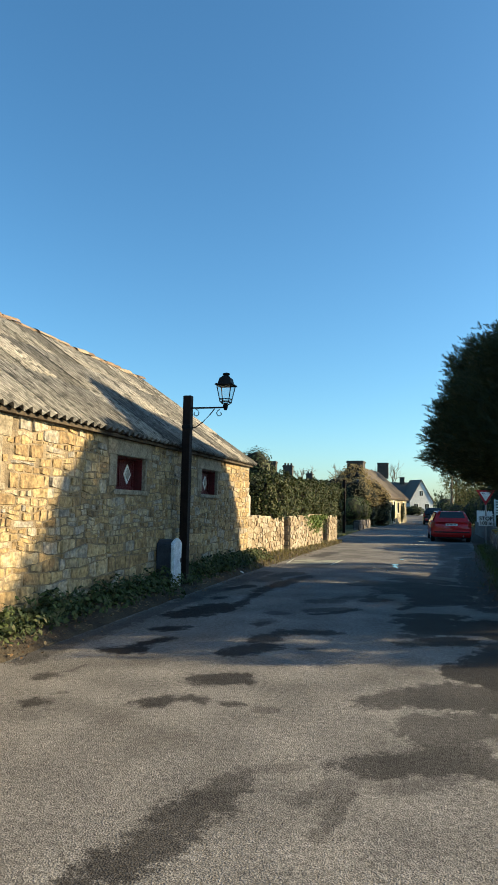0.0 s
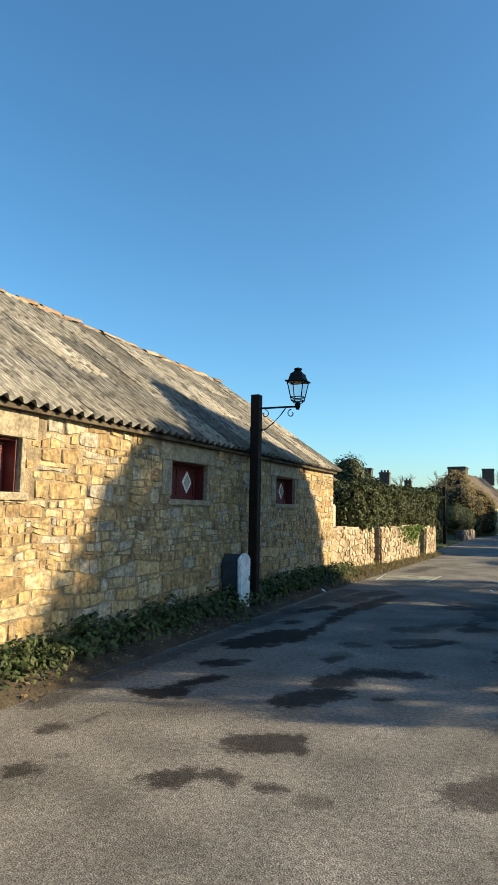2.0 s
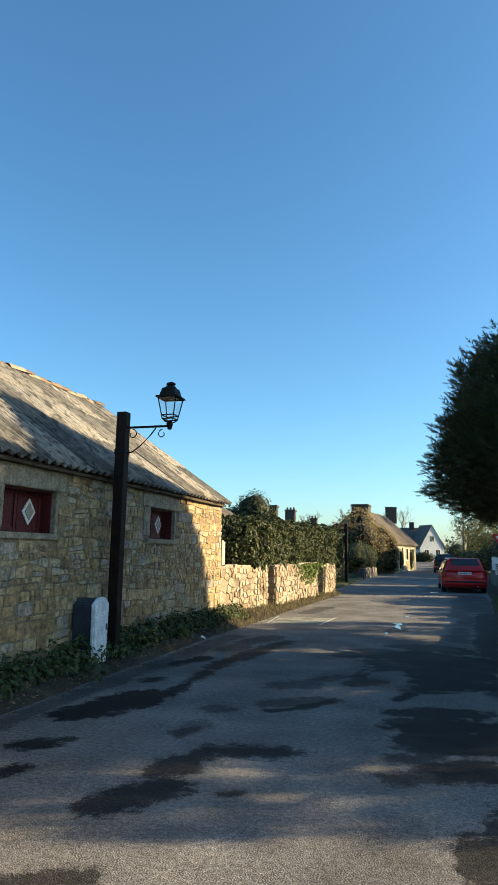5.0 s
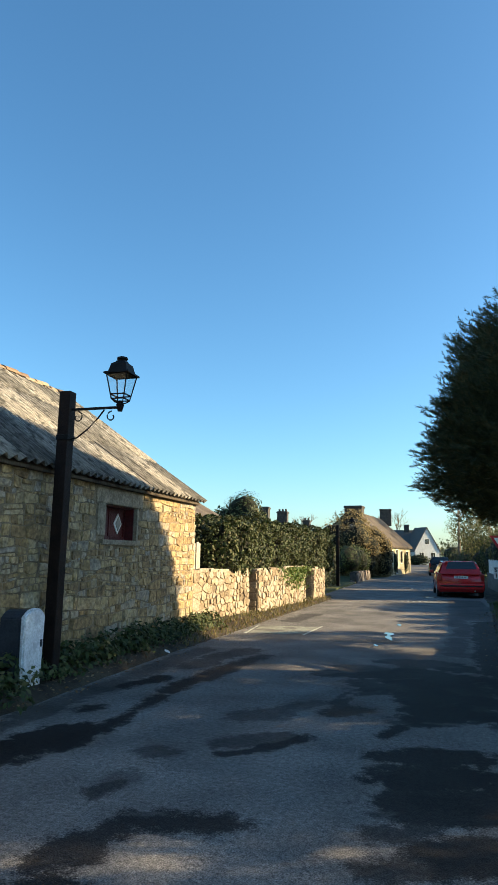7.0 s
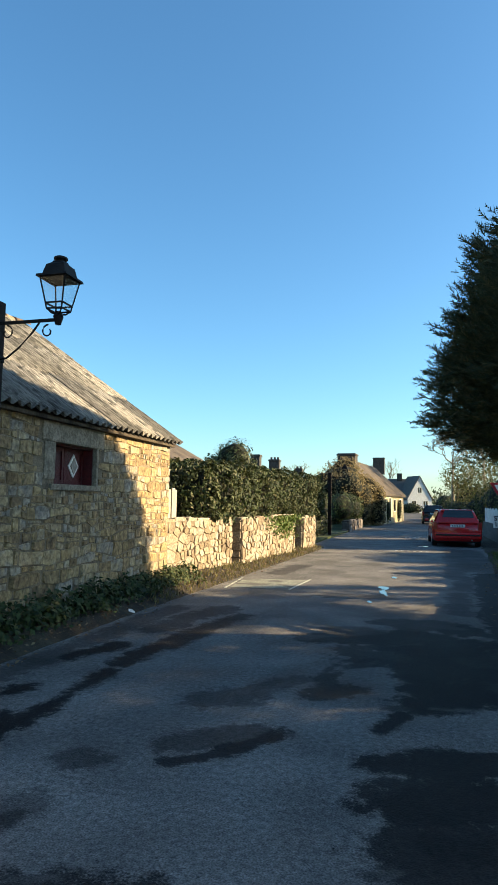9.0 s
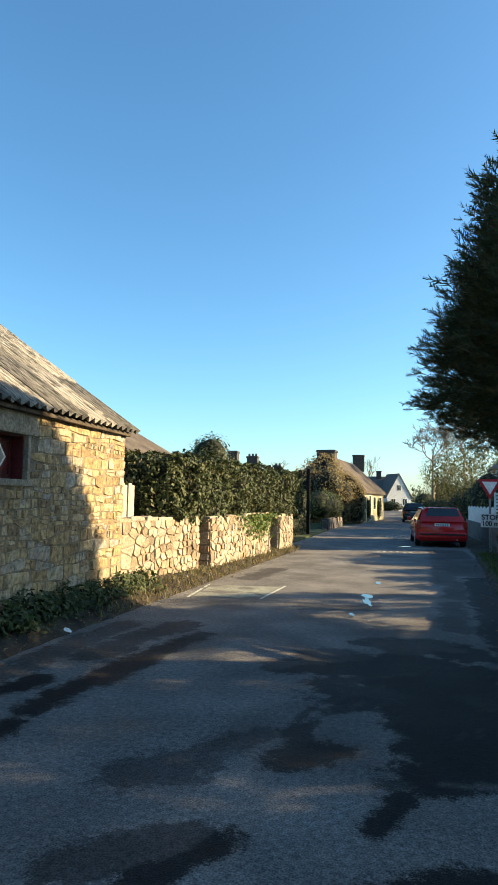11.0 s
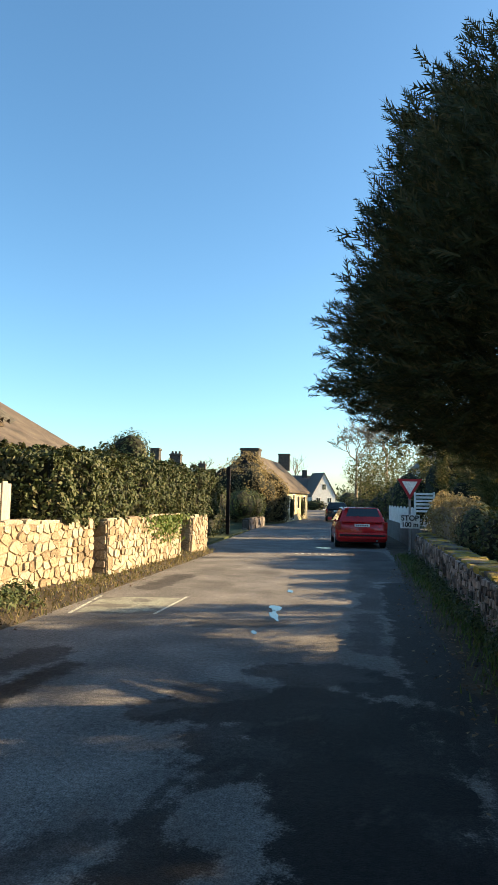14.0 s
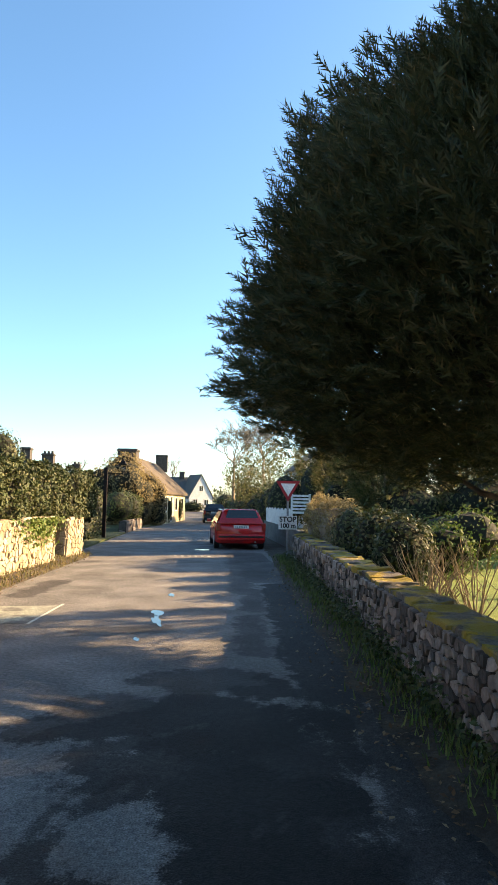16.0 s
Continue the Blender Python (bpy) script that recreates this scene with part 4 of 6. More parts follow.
# ---- left garden wall with a gate gap, and its hedge ----
def rubble_wall(name, label, p0, p1, base, height, thick, mats, cell, seed, proud=0.03, both_ends=True, pick=lambda u, v: True, limit=290, top_mat=None, side=1, course=False, chop=(0.06, 0.2), joint=0.004):
    mat_core, mat_piece, mat_rest = mats
    m, length = wall_frame(p0, p1, base, side)
    w = tagged(new(name), label, "wall", kind="structure")
    bm = bmesh.new()
    n = max(2, int(length / 0.3))
    rows = []
    for i in range(n + 1):
        u = length * i / n
        h = height + 0.05 * noise.noise(Vector((u * 1.5, seed, 0)))
        rows.append([bm.verts.new(m @ Vector(q)) for q in ((u, -0.15, 0), (u, h - 0.03, 0), (u, h, -0.05), (u, h, -thick + 0.05), (u, h - 0.03, -thick), (u, -0.15, -thick))])
    for a, b in zip(rows, rows[1:]):
        for k in range(6):
            bm.faces.new((a[k], b[k], b[(k + 1) % 6], a[(k + 1) % 6]))
    bm.faces.new(rows[0])
    bm.faces.new(rows[-1][::-1])
    bmesh.ops.recalc_face_normals(bm, faces=bm.faces)
    part("core", bm, mat_core, w)
    stone_face(w, (coursed_cells(0, length, -0.05, height - 0.01, (cell[1] * 0.6, cell[1] * 1.25), (0.7, 2.1), seed, (), 0.045) if course else rubble_cells(0, length, -0.05, height - 0.01, *cell, seed)), m, joint, proud, mat_piece, mat_rest, seed, pick, limit=limit, chop=chop)
    if both_ends:
        for u, flip in ((0, -1), (length, 1)):
            d = m.to_3x3() @ Vector((1, 0, 0))
            wv = m.to_3x3() @ Vector((0, 0, 1))
            o = m @ Vector((u, 0, 0))
            e = Matrix(((-wv.x * flip, 0, d.x * flip, o.x), (-wv.y * flip, 0, d.y * flip, o.y), (0, 1, 0, base), (0, 0, 0, 1)))
            cells = rubble_cells(0.01, thick - 0.01, -0.05, height - 0.02, *cell, seed + 5)
            if flip < 0:
                cells = [[(-q[0], q[1]) for q in c][::-1] for c in cells]
            stone_face(w, cells, e, 0.008, proud, mat_piece, mat_rest, seed + 5, pick, limit=25)
    # cap stones
    r = np.random.default_rng(seed + 9)
    u = 0.0
    while u < length - 0.1:
        wide = min(r.uniform(0.25, 0.6), length - u)
        z = height + 0.05 * noise.noise(Vector(((u + wide / 2) * 1.5, seed, 0)))
        c = bm_box(u + 0.008, u + wide - 0.008, z - 0.06, z + 0.015 + r.uniform(0, 0.035), -thick - 0.01 + r.uniform(-0.03, 0.03), r.uniform(-0.03, 0.015), 0.02)
        bmesh.ops.subdivide_edges(c, edges=[q for q in c.edges if q.calc_length() > 0.12], cuts=2, use_grid_fill=True)
        for v in c.verts:
            v.co += Vector((noise.noise(v.co * 6 + Vector((seed, 0, 0))), noise.noise(v.co * 6 + Vector((0, seed, u))), noise.noise(v.co * 6 + Vector((u, 0, 4))))) * 0.04
        bmesh.ops.transform(c, matrix=m, verts=c.verts)
        bmesh.ops.recalc_face_normals(c, faces=c.faces)
        part("cap_stone", c, top_mat or mat_piece, w)
        u += wide
    return w


PALE_SET = (M_PALE_MORTAR, M_PALE_STONE, M_PALE_REST)
rubble_wall("wall_garden_1", "pale sunlit rubble garden wall", (-4.56, 16.38), (-4.22, 19.35), 0.1, 1.1, 0.42, PALE_SET, (0.18, 0.14), 21, pick=lambda u, v: True)
rubble_wall("wall_garden_2", "pale sunlit rubble garden wall with ivy", (-4.12, 19.85), (-3.82, 24.6), 0.08, 1.1, 0.42, PALE_SET, (0.17, 0.14), 22, pick=lambda u, v: True)
rubble_wall("wall_garden_3", "pale rubble pillar at the end of the garden wall", (-3.75, 25.6), (-3.62, 27.2), 0.08, 1.02, 0.42, PALE_SET, (0.18, 0.14), 23, pick=lambda u, v: True)


def hedge_thing(name, label, cat, boxes, leaf, count, mat, seed, core_mat=None, lump=0.12, jitter=0.7, lean=0.0):
    """A hedge of lumpy boxes (x0, x1, y0, y1, z0, z1): solid core, near-black for the inner shade unless core_mat is
    given, and leaves over it.
    """
    ob = thing(name, label, cat)
    r = np.random.default_rng(seed)
    total = sum((b[1] - b[0] + b[5] - b[4]) * (b[3] - b[2]) for b in boxes)
    P, D = [], []
    bm = bmesh.new()
    for (x0, x1, y0, y1, z0, z1) in boxes:
        cx, cy, cz = (x0 + x1) / 2, (y0 + y1) / 2, (z0 + z1) / 2
        hx, hy, hz = (x1 - x0) / 2, (y1 - y0) / 2, (z1 - z0) / 2
        made = bmesh.ops.create_cube(bm, size=2.0, matrix=Matrix.LocRotScale((cx, cy, cz), None, (hx * 0.66, hy * 0.88, hz * 0.7)))
        n = int(count * ((x1 - x0 + z1 - z0) * (y1 - y0)) / total)
        q = r.uniform(-1, 1, (n, 3))
        ax = r.choice(3, n, p=np.array([hy * hz, hx * hz, hx * hy]) / (hy * hz + hx * hz + hx * hy))
        sg = r.choice((-1, 1), n)
        d = np.zeros((n, 3))
        d[np.arange(n), ax] = sg
        q[np.arange(n), ax] = sg
        soft = q / ((np.abs(q) ** 6).sum(1)[:, None]) ** (1 / 6)
        p = np.array([cx, cy, cz]) + soft * np.array([hx, hy, hz])
        lum = np.array([noise.noise(Vector(v * 1.7)) + 0.5 * noise.noise(Vector(v * 4.5)) for v in p])
        p += d * (lum * lump - np.abs(r.normal(0, 0.05, n)))[:, None]
        P.append(p)
        D.append(d + np.array([0, 0, 0.3]))
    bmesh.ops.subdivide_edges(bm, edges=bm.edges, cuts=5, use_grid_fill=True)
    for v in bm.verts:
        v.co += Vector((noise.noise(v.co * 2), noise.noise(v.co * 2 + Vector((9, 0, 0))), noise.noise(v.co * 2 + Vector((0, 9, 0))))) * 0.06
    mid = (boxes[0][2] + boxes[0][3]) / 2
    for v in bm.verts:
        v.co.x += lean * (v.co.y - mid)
    part("solid_core", bm, core_mat or M_INNER_SHADE, ob)
    P = np.concatenate(P)
    P[:, 0] += lean * (P[:, 1] - mid)
    V, F = leaf_field(P, np.concatenate(D), leaf, seed=seed, jitter=jitter)
    raw("leaves", V, F, mat, ob)
    return ob


hedge_thing("hedge", "clipped evergreen laurel hedge on the garden wall", "hedge",
            [(-5.45, -3.90, 17.45, 29.6, 1.0, 2.44)], 0.048, 66000, M_HEDGE, 31, lump=0.34, lean=0.0764)
ivy = []
for k in range(700):
    y = rng.normal(23.4, 0.75)
    z = 1.2 - abs(rng.normal(0, 0.28))
    ivy.append((-4.12 + 0.0632 * (y - 19.85) + 0.05 + rng.uniform(0, 0.06), y, z))
V, F = leaf_field(ivy, np.tile((1, 0, 0.2), (len(ivy), 1)), 0.045, 0.7, seed=33)
tagged(raw("ivy", V, F, M_GRASS), "yellow-green ivy hanging over the rubble wall", "ivy", kind="stuff")
# weathered boards between the barn and the hedge
boards = thing("board_gate", "weathered pale board fence beside the barn", "fence")
for k in range(5):
    y = 16.45 + k * 0.15
    part("board", bm_box(-4.72 + 0.02 * (k % 2), -4.70 + 0.02 * (k % 2), y, y + 0.14, 1.15, 1.78 + 0.03 * (k % 2), 0.004), M_FENCE_GREY, boards)
part("rail", bm_box(-4.78, -4.73, 16.42, 17.25, 1.55, 1.62), M_FENCE_GREY, boards)
part("post", bm_box(-4.83, -4.75, 16.42, 16.5, 0.9, 1.75), M_FENCE_GREY, boards)
# gate post stones in the gap
leaf_door = thing("garden_door", "narrow dark wooden garden door in the wall gap", "door")
part("door_leaf", bm_box(-4.52, -4.48, 19.37, 19.84, 0.1, 1.15, 0.006), M_BARK, leaf_door)

# ---- right low wall ----
GREY_SET = (M_GREY_JOINT, M_GREY_STONE, M_GREY_REST)
RW = [(1.64, 10.6), (1.79, 13.8), (2.13, 19.1), (2.60, 27.8)]
for i, (a, b) in enumerate(zip(RW, RW[1:])):
    w = rubble_wall(f"wall_right_{i + 1}", "low dry-stone wall with a mossy top", b, a, 0.0, 0.68, 0.48, GREY_SET, ((0.12, 0.10), (0.12, 0.105), (0.17, 0.14))[i], 41 + i, 0.032, both_ends=i in (0, 2), limit=290, top_mat=M_MOSS, chop=(0.06, 0.24), joint=0.004)

# ---- street lamps ----
def lamp_post(at, height):
    ob = thing("street_lamp", "dark brown post with a black four-sided lantern on a bracket", "street lamp", "street lamps", at=at)
    part("post", bm_box(-0.075, 0.075, -0.075, 0.075, -0.3, height, 0.012), M_POST, ob)
    part("post_sleeve", bm_box(-0.083, 0.083, -0.083, 0.083, height - 0.62, height - 0.55, 0.01), M_IRON, ob)
    arm = height - 0.23
    R = 0.73
    part("bracket_arm", bm_box(0.075, R, -0.014, 0.014, arm - 0.014, arm + 0.014), M_IRON, ob)
    part("brace", bm_tube([(0.075, 0, arm - 0.42 + 0.05), (0.16, 0, arm - 0.36), (0.30, 0, arm - 0.26), (0.44, 0, arm - 0.12), (0.52, 0, arm - 0.02)], [0.010] * 5, 6), M_IRON, ob)
    for cx, cz, s, r0 in ((0.155, arm - 0.10, 1, 0.075), (0.62, arm - 0.11, -1, 0.07)):
        pts = []
        for k in range(14):
            a = k * 0.42
            rr = r0 * (1 - 0.05 * k)
            pts.append((cx + s * rr * math.sin(a), 0, cz + rr * math.cos(a)))
        part("scroll", bm_tube(pts, [0.009] * 14, 5), M_IRON, ob)
    L = part("lantern", bm_tube([(R, 0, arm - 0.05), (R, 0, arm + 0.03), (R, 0, arm + 0.08)], [0.028, 0.05, 0.028], 10), M_IRON, ob)
    zb, zt, hb, ht = arm + 0.095, arm + 0.40, 0.082, 0.136
    for sx in (-1, 1):
        for sy in (-1, 1):
            part("glazing_bar", bm_tube([(R + sx * hb, sy * hb, zb), (R + sx * ht, sy * ht, zt)], [0.009, 0.009], 4), M_IRON, L)
            part("cradle", bm_tube([(R, 0, arm + 0.05), (R + sx * 0.05, sy * 0.05, arm + 0.06), (R + sx * hb, sy * hb, zb)], [0.009] * 3, 5), M_IRON, L)
    for z, h in ((zb, hb), (zb + 0.055, hb + 0.010), (zt, ht)):
        for a, b in (((-1, -1), (1, -1)), ((1, -1), (1, 1)), ((1, 1), (-1, 1)), ((-1, 1), (-1, -1))):
            part("frame_bar", bm_tube([(R + a[0] * h, a[1] * h, z), (R + b[0] * h, b[1] * h, z)], [0.010, 0.010], 4), M_IRON, L)
    for sx, sy in ((1, 0), (-1, 0), (0, 1), (0, -1)):
        tx, ty = -sy, sx
        hb2, ht2 = hb * 0.97, ht * 0.97
        q = [(R + sx * hb2 + tx * hb2, sy * hb2 + ty * hb2, zb), (R + sx * hb2 - tx * hb2, sy * hb2 - ty * hb2, zb), (R + sx * ht2 - tx * ht2, sy * ht2 - ty * ht2, zt), (R + sx * ht2 + tx * ht2, sy * ht2 + ty * ht2, zt)]
        pane = tagged(under(new("pane", mesh_of("pane", q, [(0, 1, 2, 3)], M_PANE)), L), "clear lantern glass")
    roof_bm = bmesh.new()
    prof = [(ht + 0.030, zt), (ht + 0.024, zt + 0.022), (ht - 0.012, zt + 0.03), (0.098, zt + 0.135), (0.06, zt + 0.165), (0.05, zt + 0.185)]
    rings = [[roof_bm.verts.new((R + sx * h, sy * h, z)) for sx, sy in ((-1, -1), (1, -1), (1, 1), (-1, 1))] for h, z in prof]
    for a, b in zip(rings, rings[1:]):
        for k in range(4):
            roof_bm.faces.new((a[k], a[(k + 1) % 4], b[(k + 1) % 4], b[k]))
    roof_bm.faces.new(rings[-1])
    roof_bm.faces.new(rings[0][::-1])
    part("lantern_roof", roof_bm, M_IRON, L)
    part("chimney_cap", bm_tube([(R, 0, zt + 0.17), (R, 0, zt + 0.19), (R, 0, zt + 0.205), (R, 0, zt + 0.225), (R, 0, zt + 0.24)], [0.045, 0.042, 0.068, 0.066, 0.03], 12), M_IRON, L)
    return ob


M_PANE = thin_pane("clear_pane")
lamp = lamp_post(pose(-4.23, 10.93, 0.0), 3.55)
lamp2 = copy_thing(lamp, pose(-4.45, 36.6, -0.5))

# ---- service cabinet beside the post ----
cab = thing("service_cabinet", "grey plastic electricity cabinet against the barn wall", "cabinet")
def arched(y0, y1, z0, z1, x0, x1, bevel):
    """A slab with a shallow arched head, its face towards +x."""
    n = 9
    top = [(y1 - (y1 - y0) * k / (n - 1), z1 - 0.085 * abs(2 * k / (n - 1) - 1) ** 2.6) for k in range(n)]
    bm = bm_prism([(y0 + 0.02, z0), (y1 - 0.02, z0)] + top, x1 - x0)
    bmesh.ops.translate(bm, verts=bm.verts, vec=(x0, 0, 0))
    bmesh.ops.bevel(bm, geom=[e for e in bm.edges if e.calc_face_angle(0) > 0.8], offset=bevel, segments=2, affect="EDGES")
    return bm


part("body", arched(10.30, 10.67, 0.02, 0.93, -4.50, -4.235, 0.012), M_CAB_SIDE, cab, "dark blue-grey back box")
part("door", arched(10.29, 10.68, 0.08, 0.95, -4.233, -4.17, 0.02), M_CABINET, cab, "pale scuffed grey door")
part("lock", bm_box(-4.172, -4.160, 10.60, 10.63, 0.52, 0.60, 0.004), M_CAB_SIDE, cab)

# ---- cars ----
def car(at, paint, label, group="parked cars"):
    """An estate car, its rear at y = 0, its nose towards +y, 4.4 m long."""
    ob = thing("car", label, "car", group, at=at)
    def shell(sections, mat, name, parent, lbl=""):
        bm = bmesh.new()
        rings = []
        for y, hw, z0, z1, top in sections:
            pts = [(-hw * 0.94, z0), (-hw, z0 + 0.12), (-hw, z0 + (z1 - z0) * 0.6), (-hw * 0.97, z1 - 0.05), (-hw * top, z1), (hw * top, z1), (hw * 0.97, z1 - 0.05), (hw, z0 + (z1 - z0) * 0.6), (hw, z0 + 0.12), (hw * 0.94, z0)]
            rings.append([bm.verts.new((x, y, z)) for x, z in pts])
        for a, b in zip(rings, rings[1:]):
            for k in range(10):
                bm.faces.new((a[k], a[(k + 1) % 10], b[(k + 1) % 10], b[k]))
        bm.faces.new(rings[0])
        bm.faces.new(rings[-1][::-1])
        bmesh.ops.recalc_face_normals(bm, faces=bm.faces)
        edges = [e for e in bm.edges if e.calc_face_angle(0) > 0.5]
        bmesh.ops.bevel(bm, geom=edges, offset=0.03, segments=2, affect="EDGES")
        return part(name, bm, mat, parent, lbl, True)
    body = shell([(0.0, 0.80, 0.28, 0.90, 0.92), (0.12, 0.87, 0.24, 0.97, 0.93), (0.9, 0.885, 0.22, 0.97, 0.94), (3.0, 0.88, 0.22, 0.95, 0.92), (3.7, 0.86, 0.24, 0.86, 0.9), (4.25, 0.80, 0.26, 0.74, 0.86), (4.4, 0.68, 0.32, 0.62, 0.85)], paint, "body", ob)
    bm = bmesh.new()
    rings = []
    for y, z, hw in ((0.10, 0.95, 0.80), (0.42, 1.42, 0.60), (0.62, 1.48, 0.60), (2.2, 1.50, 0.61), (2.55, 1.45, 0.60), (3.25, 0.95, 0.78)):
        rings.append([bm.verts.new((x, y, zz)) for x, zz in ((-max(hw, 0.78 if z < 1 else hw + 0.04), z - 0.03), (-hw, z), (hw, z), (max(hw, 0.78 if z < 1 else hw + 0.04), z - 0.03))] + [])
    for a, b in zip(rings, rings[1:]):
        for k in range(3):
            bm.faces.new((a[k], a[k + 1], b[k + 1], b[k]))
    part("roof", bm, paint, ob, smooth=False)
    part("rear_window", bm_prism([(-0.57, 1.02), (0.57, 1.02), (0.47, 1.27), (-0.47, 1.27)], 0.012, "y"), M_CAR_GLASS, ob, "dark rear window").matrix_basis = Matrix(((1, 0, 0, 0), (0, 1, 0.70, -0.592), (0, 0, 1, 0), (0, 0, 0, 1)))
    for s in (-1, 1):
        bm = bmesh.new()
        q = [bm.verts.new((s * x, y, z)) for x, y, z in ((0.865, 0.25, 0.955), (0.865, 3.1, 0.94), (0.655, 2.5, 1.39), (0.655, 0.55, 1.41))]
        bm.faces.new(q if s > 0 else q[::-1])
        part("side_window", bm, M_CAR_GLASS, ob, "dark side windows")
        part("tail_lamp", bm_box(s * 0.79 - 0.07, s * 0.79 + 0.07, -0.012, 0.10, 0.70, 1.00, 0.02), M_TAIL, ob, "red tail lamp")
        part("door_mirror", bm_box(s * 0.97 - 0.08, s * 0.97 + 0.08, 2.75, 2.85, 0.95, 1.08, 0.03), paint, ob)
        part("headlight", bm_box(s * 0.62 - 0.14, s * 0.62 + 0.14, 4.28, 4.36, 0.60, 0.72, 0.02), M_CHROME, ob)
        part("roof_rail", bm_tube([(s * 0.56, 0.7, 1.47), (s * 0.57, 0.9, 1.50), (s * 0.57, 2.0, 1.51), (s * 0.56, 2.2, 1.48)], [0.014] * 4, 6), M_IRON, ob)
        for y in (0.82, 3.48):
            wh = part("wheel", bm_tube([(s * 0.70, y, 0.31), (s * 0.72, y, 0.31), (s * 0.86, y, 0.31), (s * 0.885, y, 0.31)], [0.27, 0.31, 0.31, 0.28], 24), M_RUBBER, ob)
            part("rim", bm_tube([(s * 0.87, y, 0.31), (s * 0.895, y, 0.31)], [0.20, 0.185], 16), M_CHROME, wh)
    part("spoiler", bm_box(-0.56, 0.56, 0.30, 0.66, 1.415, 1.50, 0.025), paint, ob)
    part("window_ledge", bm_box(-0.70, 0.70, -0.01, 0.14, 0.955, 1.0, 0.015), paint, ob)
    part("number_plate", bm_box(-0.26, 0.26, -0.02, 0.0, 0.80, 0.91, 0.004), M_WHITE, ob, "white number plate")
    for k in range(7):
        part("plate_mark", bm_box(-0.2 + k * 0.06, -0.17 + k * 0.06, -0.023, -0.02, 0.83, 0.88), M_BLACK, ob)
    part("bumper", bm_box(-0.82, 0.82, -0.06, 0.14, 0.36, 0.58, 0.04), paint, ob)
    part("bumper_strip", bm_box(-0.78, 0.78, -0.068, 0.0, 0.46, 0.52, 0.01), M_RUBBER, ob)
    part("exhaust", bm_tube([(0.5, -0.03, 0.30), (0.5, 0.3, 0.30)], [0.03, 0.03], 8), M_CHROME, ob)
    part("underside", bm_box(-0.7, 0.7, 0.15, 4.1, 0.2, 0.3), M_RUBBER, ob)
    return ob


car(pose(1.17, 30.5, 0.0, 0, 0, 2.5) @ Matrix.Diagonal((1, 1, 0.93, 1)), M_CAR_RED, "red estate car parked facing away at the lane side")
car(pose(0.75, 58, 0.0, 0, 0, 1), M_CAR_DARK, "dark car parked further down the lane")

# ---- road sign ----
sign = thing("road_sign", "red-bordered give-way triangle over a white stop plate on a steel post", "road sign", at=pose(2.36, 27.3, 0, 0, 0, 3))
part("post", bm_box(-0.03, 0.03, -0.02, 0.02, 0, 2.25, 0.005), M_GALV, sign)
tri = lambda s: [(-0.36 * s, 2.30 - (1 - s) * 0.20), (0, 2.30 - 0.62 * s - (1 - s) * 0.20), (0.36 * s, 2.30 - (1 - s) * 0.20)]
for nm, s, y, mat in (("triangle_rim", 1.0, -0.035, M_SIGN_RED), ("triangle_face", 0.62, -0.041, M_WHITE)):
    bm = bm_prism(tri(s), 0.012, "y")
    bmesh.ops.translate(bm, verts=bm.verts, vec=(0, y, 0))
    part(nm, bm, mat, sign)
part("plate", bm_box(-0.28, 0.28, -0.035, -0.022, 0.86, 1.26, 0.01), M_WHITE, sign, "white plate lettered in black")
part("plate_back", bm_box(-0.25, 0.25, -0.022, -0.018, 0.90, 1.22), M_GALV, sign)


def letters(text, size, m, parent, mat, name="lettering"):
    cu = bpy.data.curves.new(name, "FONT")
    cu.body, cu.size, cu.align_x, cu.extrude, cu.offset = text, size, "CENTER", 0.002, 0.006
    ob = new(name, cu)
    dep = bpy.context.evaluated_depsgraph_get()
    me = bpy.data.meshes.new_from_object(ob.evaluated_get(dep))
    bpy.data.objects.remove(ob)
    me.materials.clear()
    me.materials.append(mat)
    o = under(new(name, me), parent)
    o.matrix_basis = m
    return o


letters("STOP", 0.21, pose(0, -0.038, 1.09, 90), sign, M_BLACK)
letters("100 m", 0.19, pose(0, -0.038, 0.91, 90), sign, M_BLACK)

# ---- the big cypress ----
TX, TY, TTOP = 4.4, 13.6, 7.7
PROFILE = [(1.95, 1.8), (2.2, 3.1), (2.6, 4.34), (3.4, 4.53), (4.3, 3.92), (5.1, 2.98), (5.9, 1.98), (6.6, 1.12), (7.2, 0.5), (7.7, 0.1)]
pz, pr = [p[0] for p in PROFILE], [p[1] for p in PROFILE]
cypress = thing("cypress_tree", "large dark spreading cypress overhanging the lane", "tree")
part("trunk", bm_tube([(TX, TY, -0.1), (TX + 0.05, TY, 0.5), (TX, TY + 0.05, 2), (TX, TY, 5), (TX, TY, 8.2)], [0.42, 0.32, 0.27, 0.16, 0.03], 12), M_BARK, cypress, smooth=True)
r = np.random.default_rng(51)
for k in range(46):
    z = r.uniform(2.2, 7.4)
    a = k * 2.4
    rad = np.interp(z, pz, pr) * 0.86
    d = Vector((math.cos(a), math.sin(a), 0))
    z0 = max(0.9, z - rad * 0.35)
    o = Vector((TX, TY, z0))
    pts = [o, o + d * rad * 0.35 + Vector((0, 0, rad * 0.06)), o + d * rad * 0.7 + Vector((0, 0, rad * 0.16)), o + d * rad + Vector((0, 0, (z - z0) * 1.0))]
    part("limb", bm_tube(pts, [0.075, 0.055, 0.035, 0.008], 6), M_BARK, cypress)
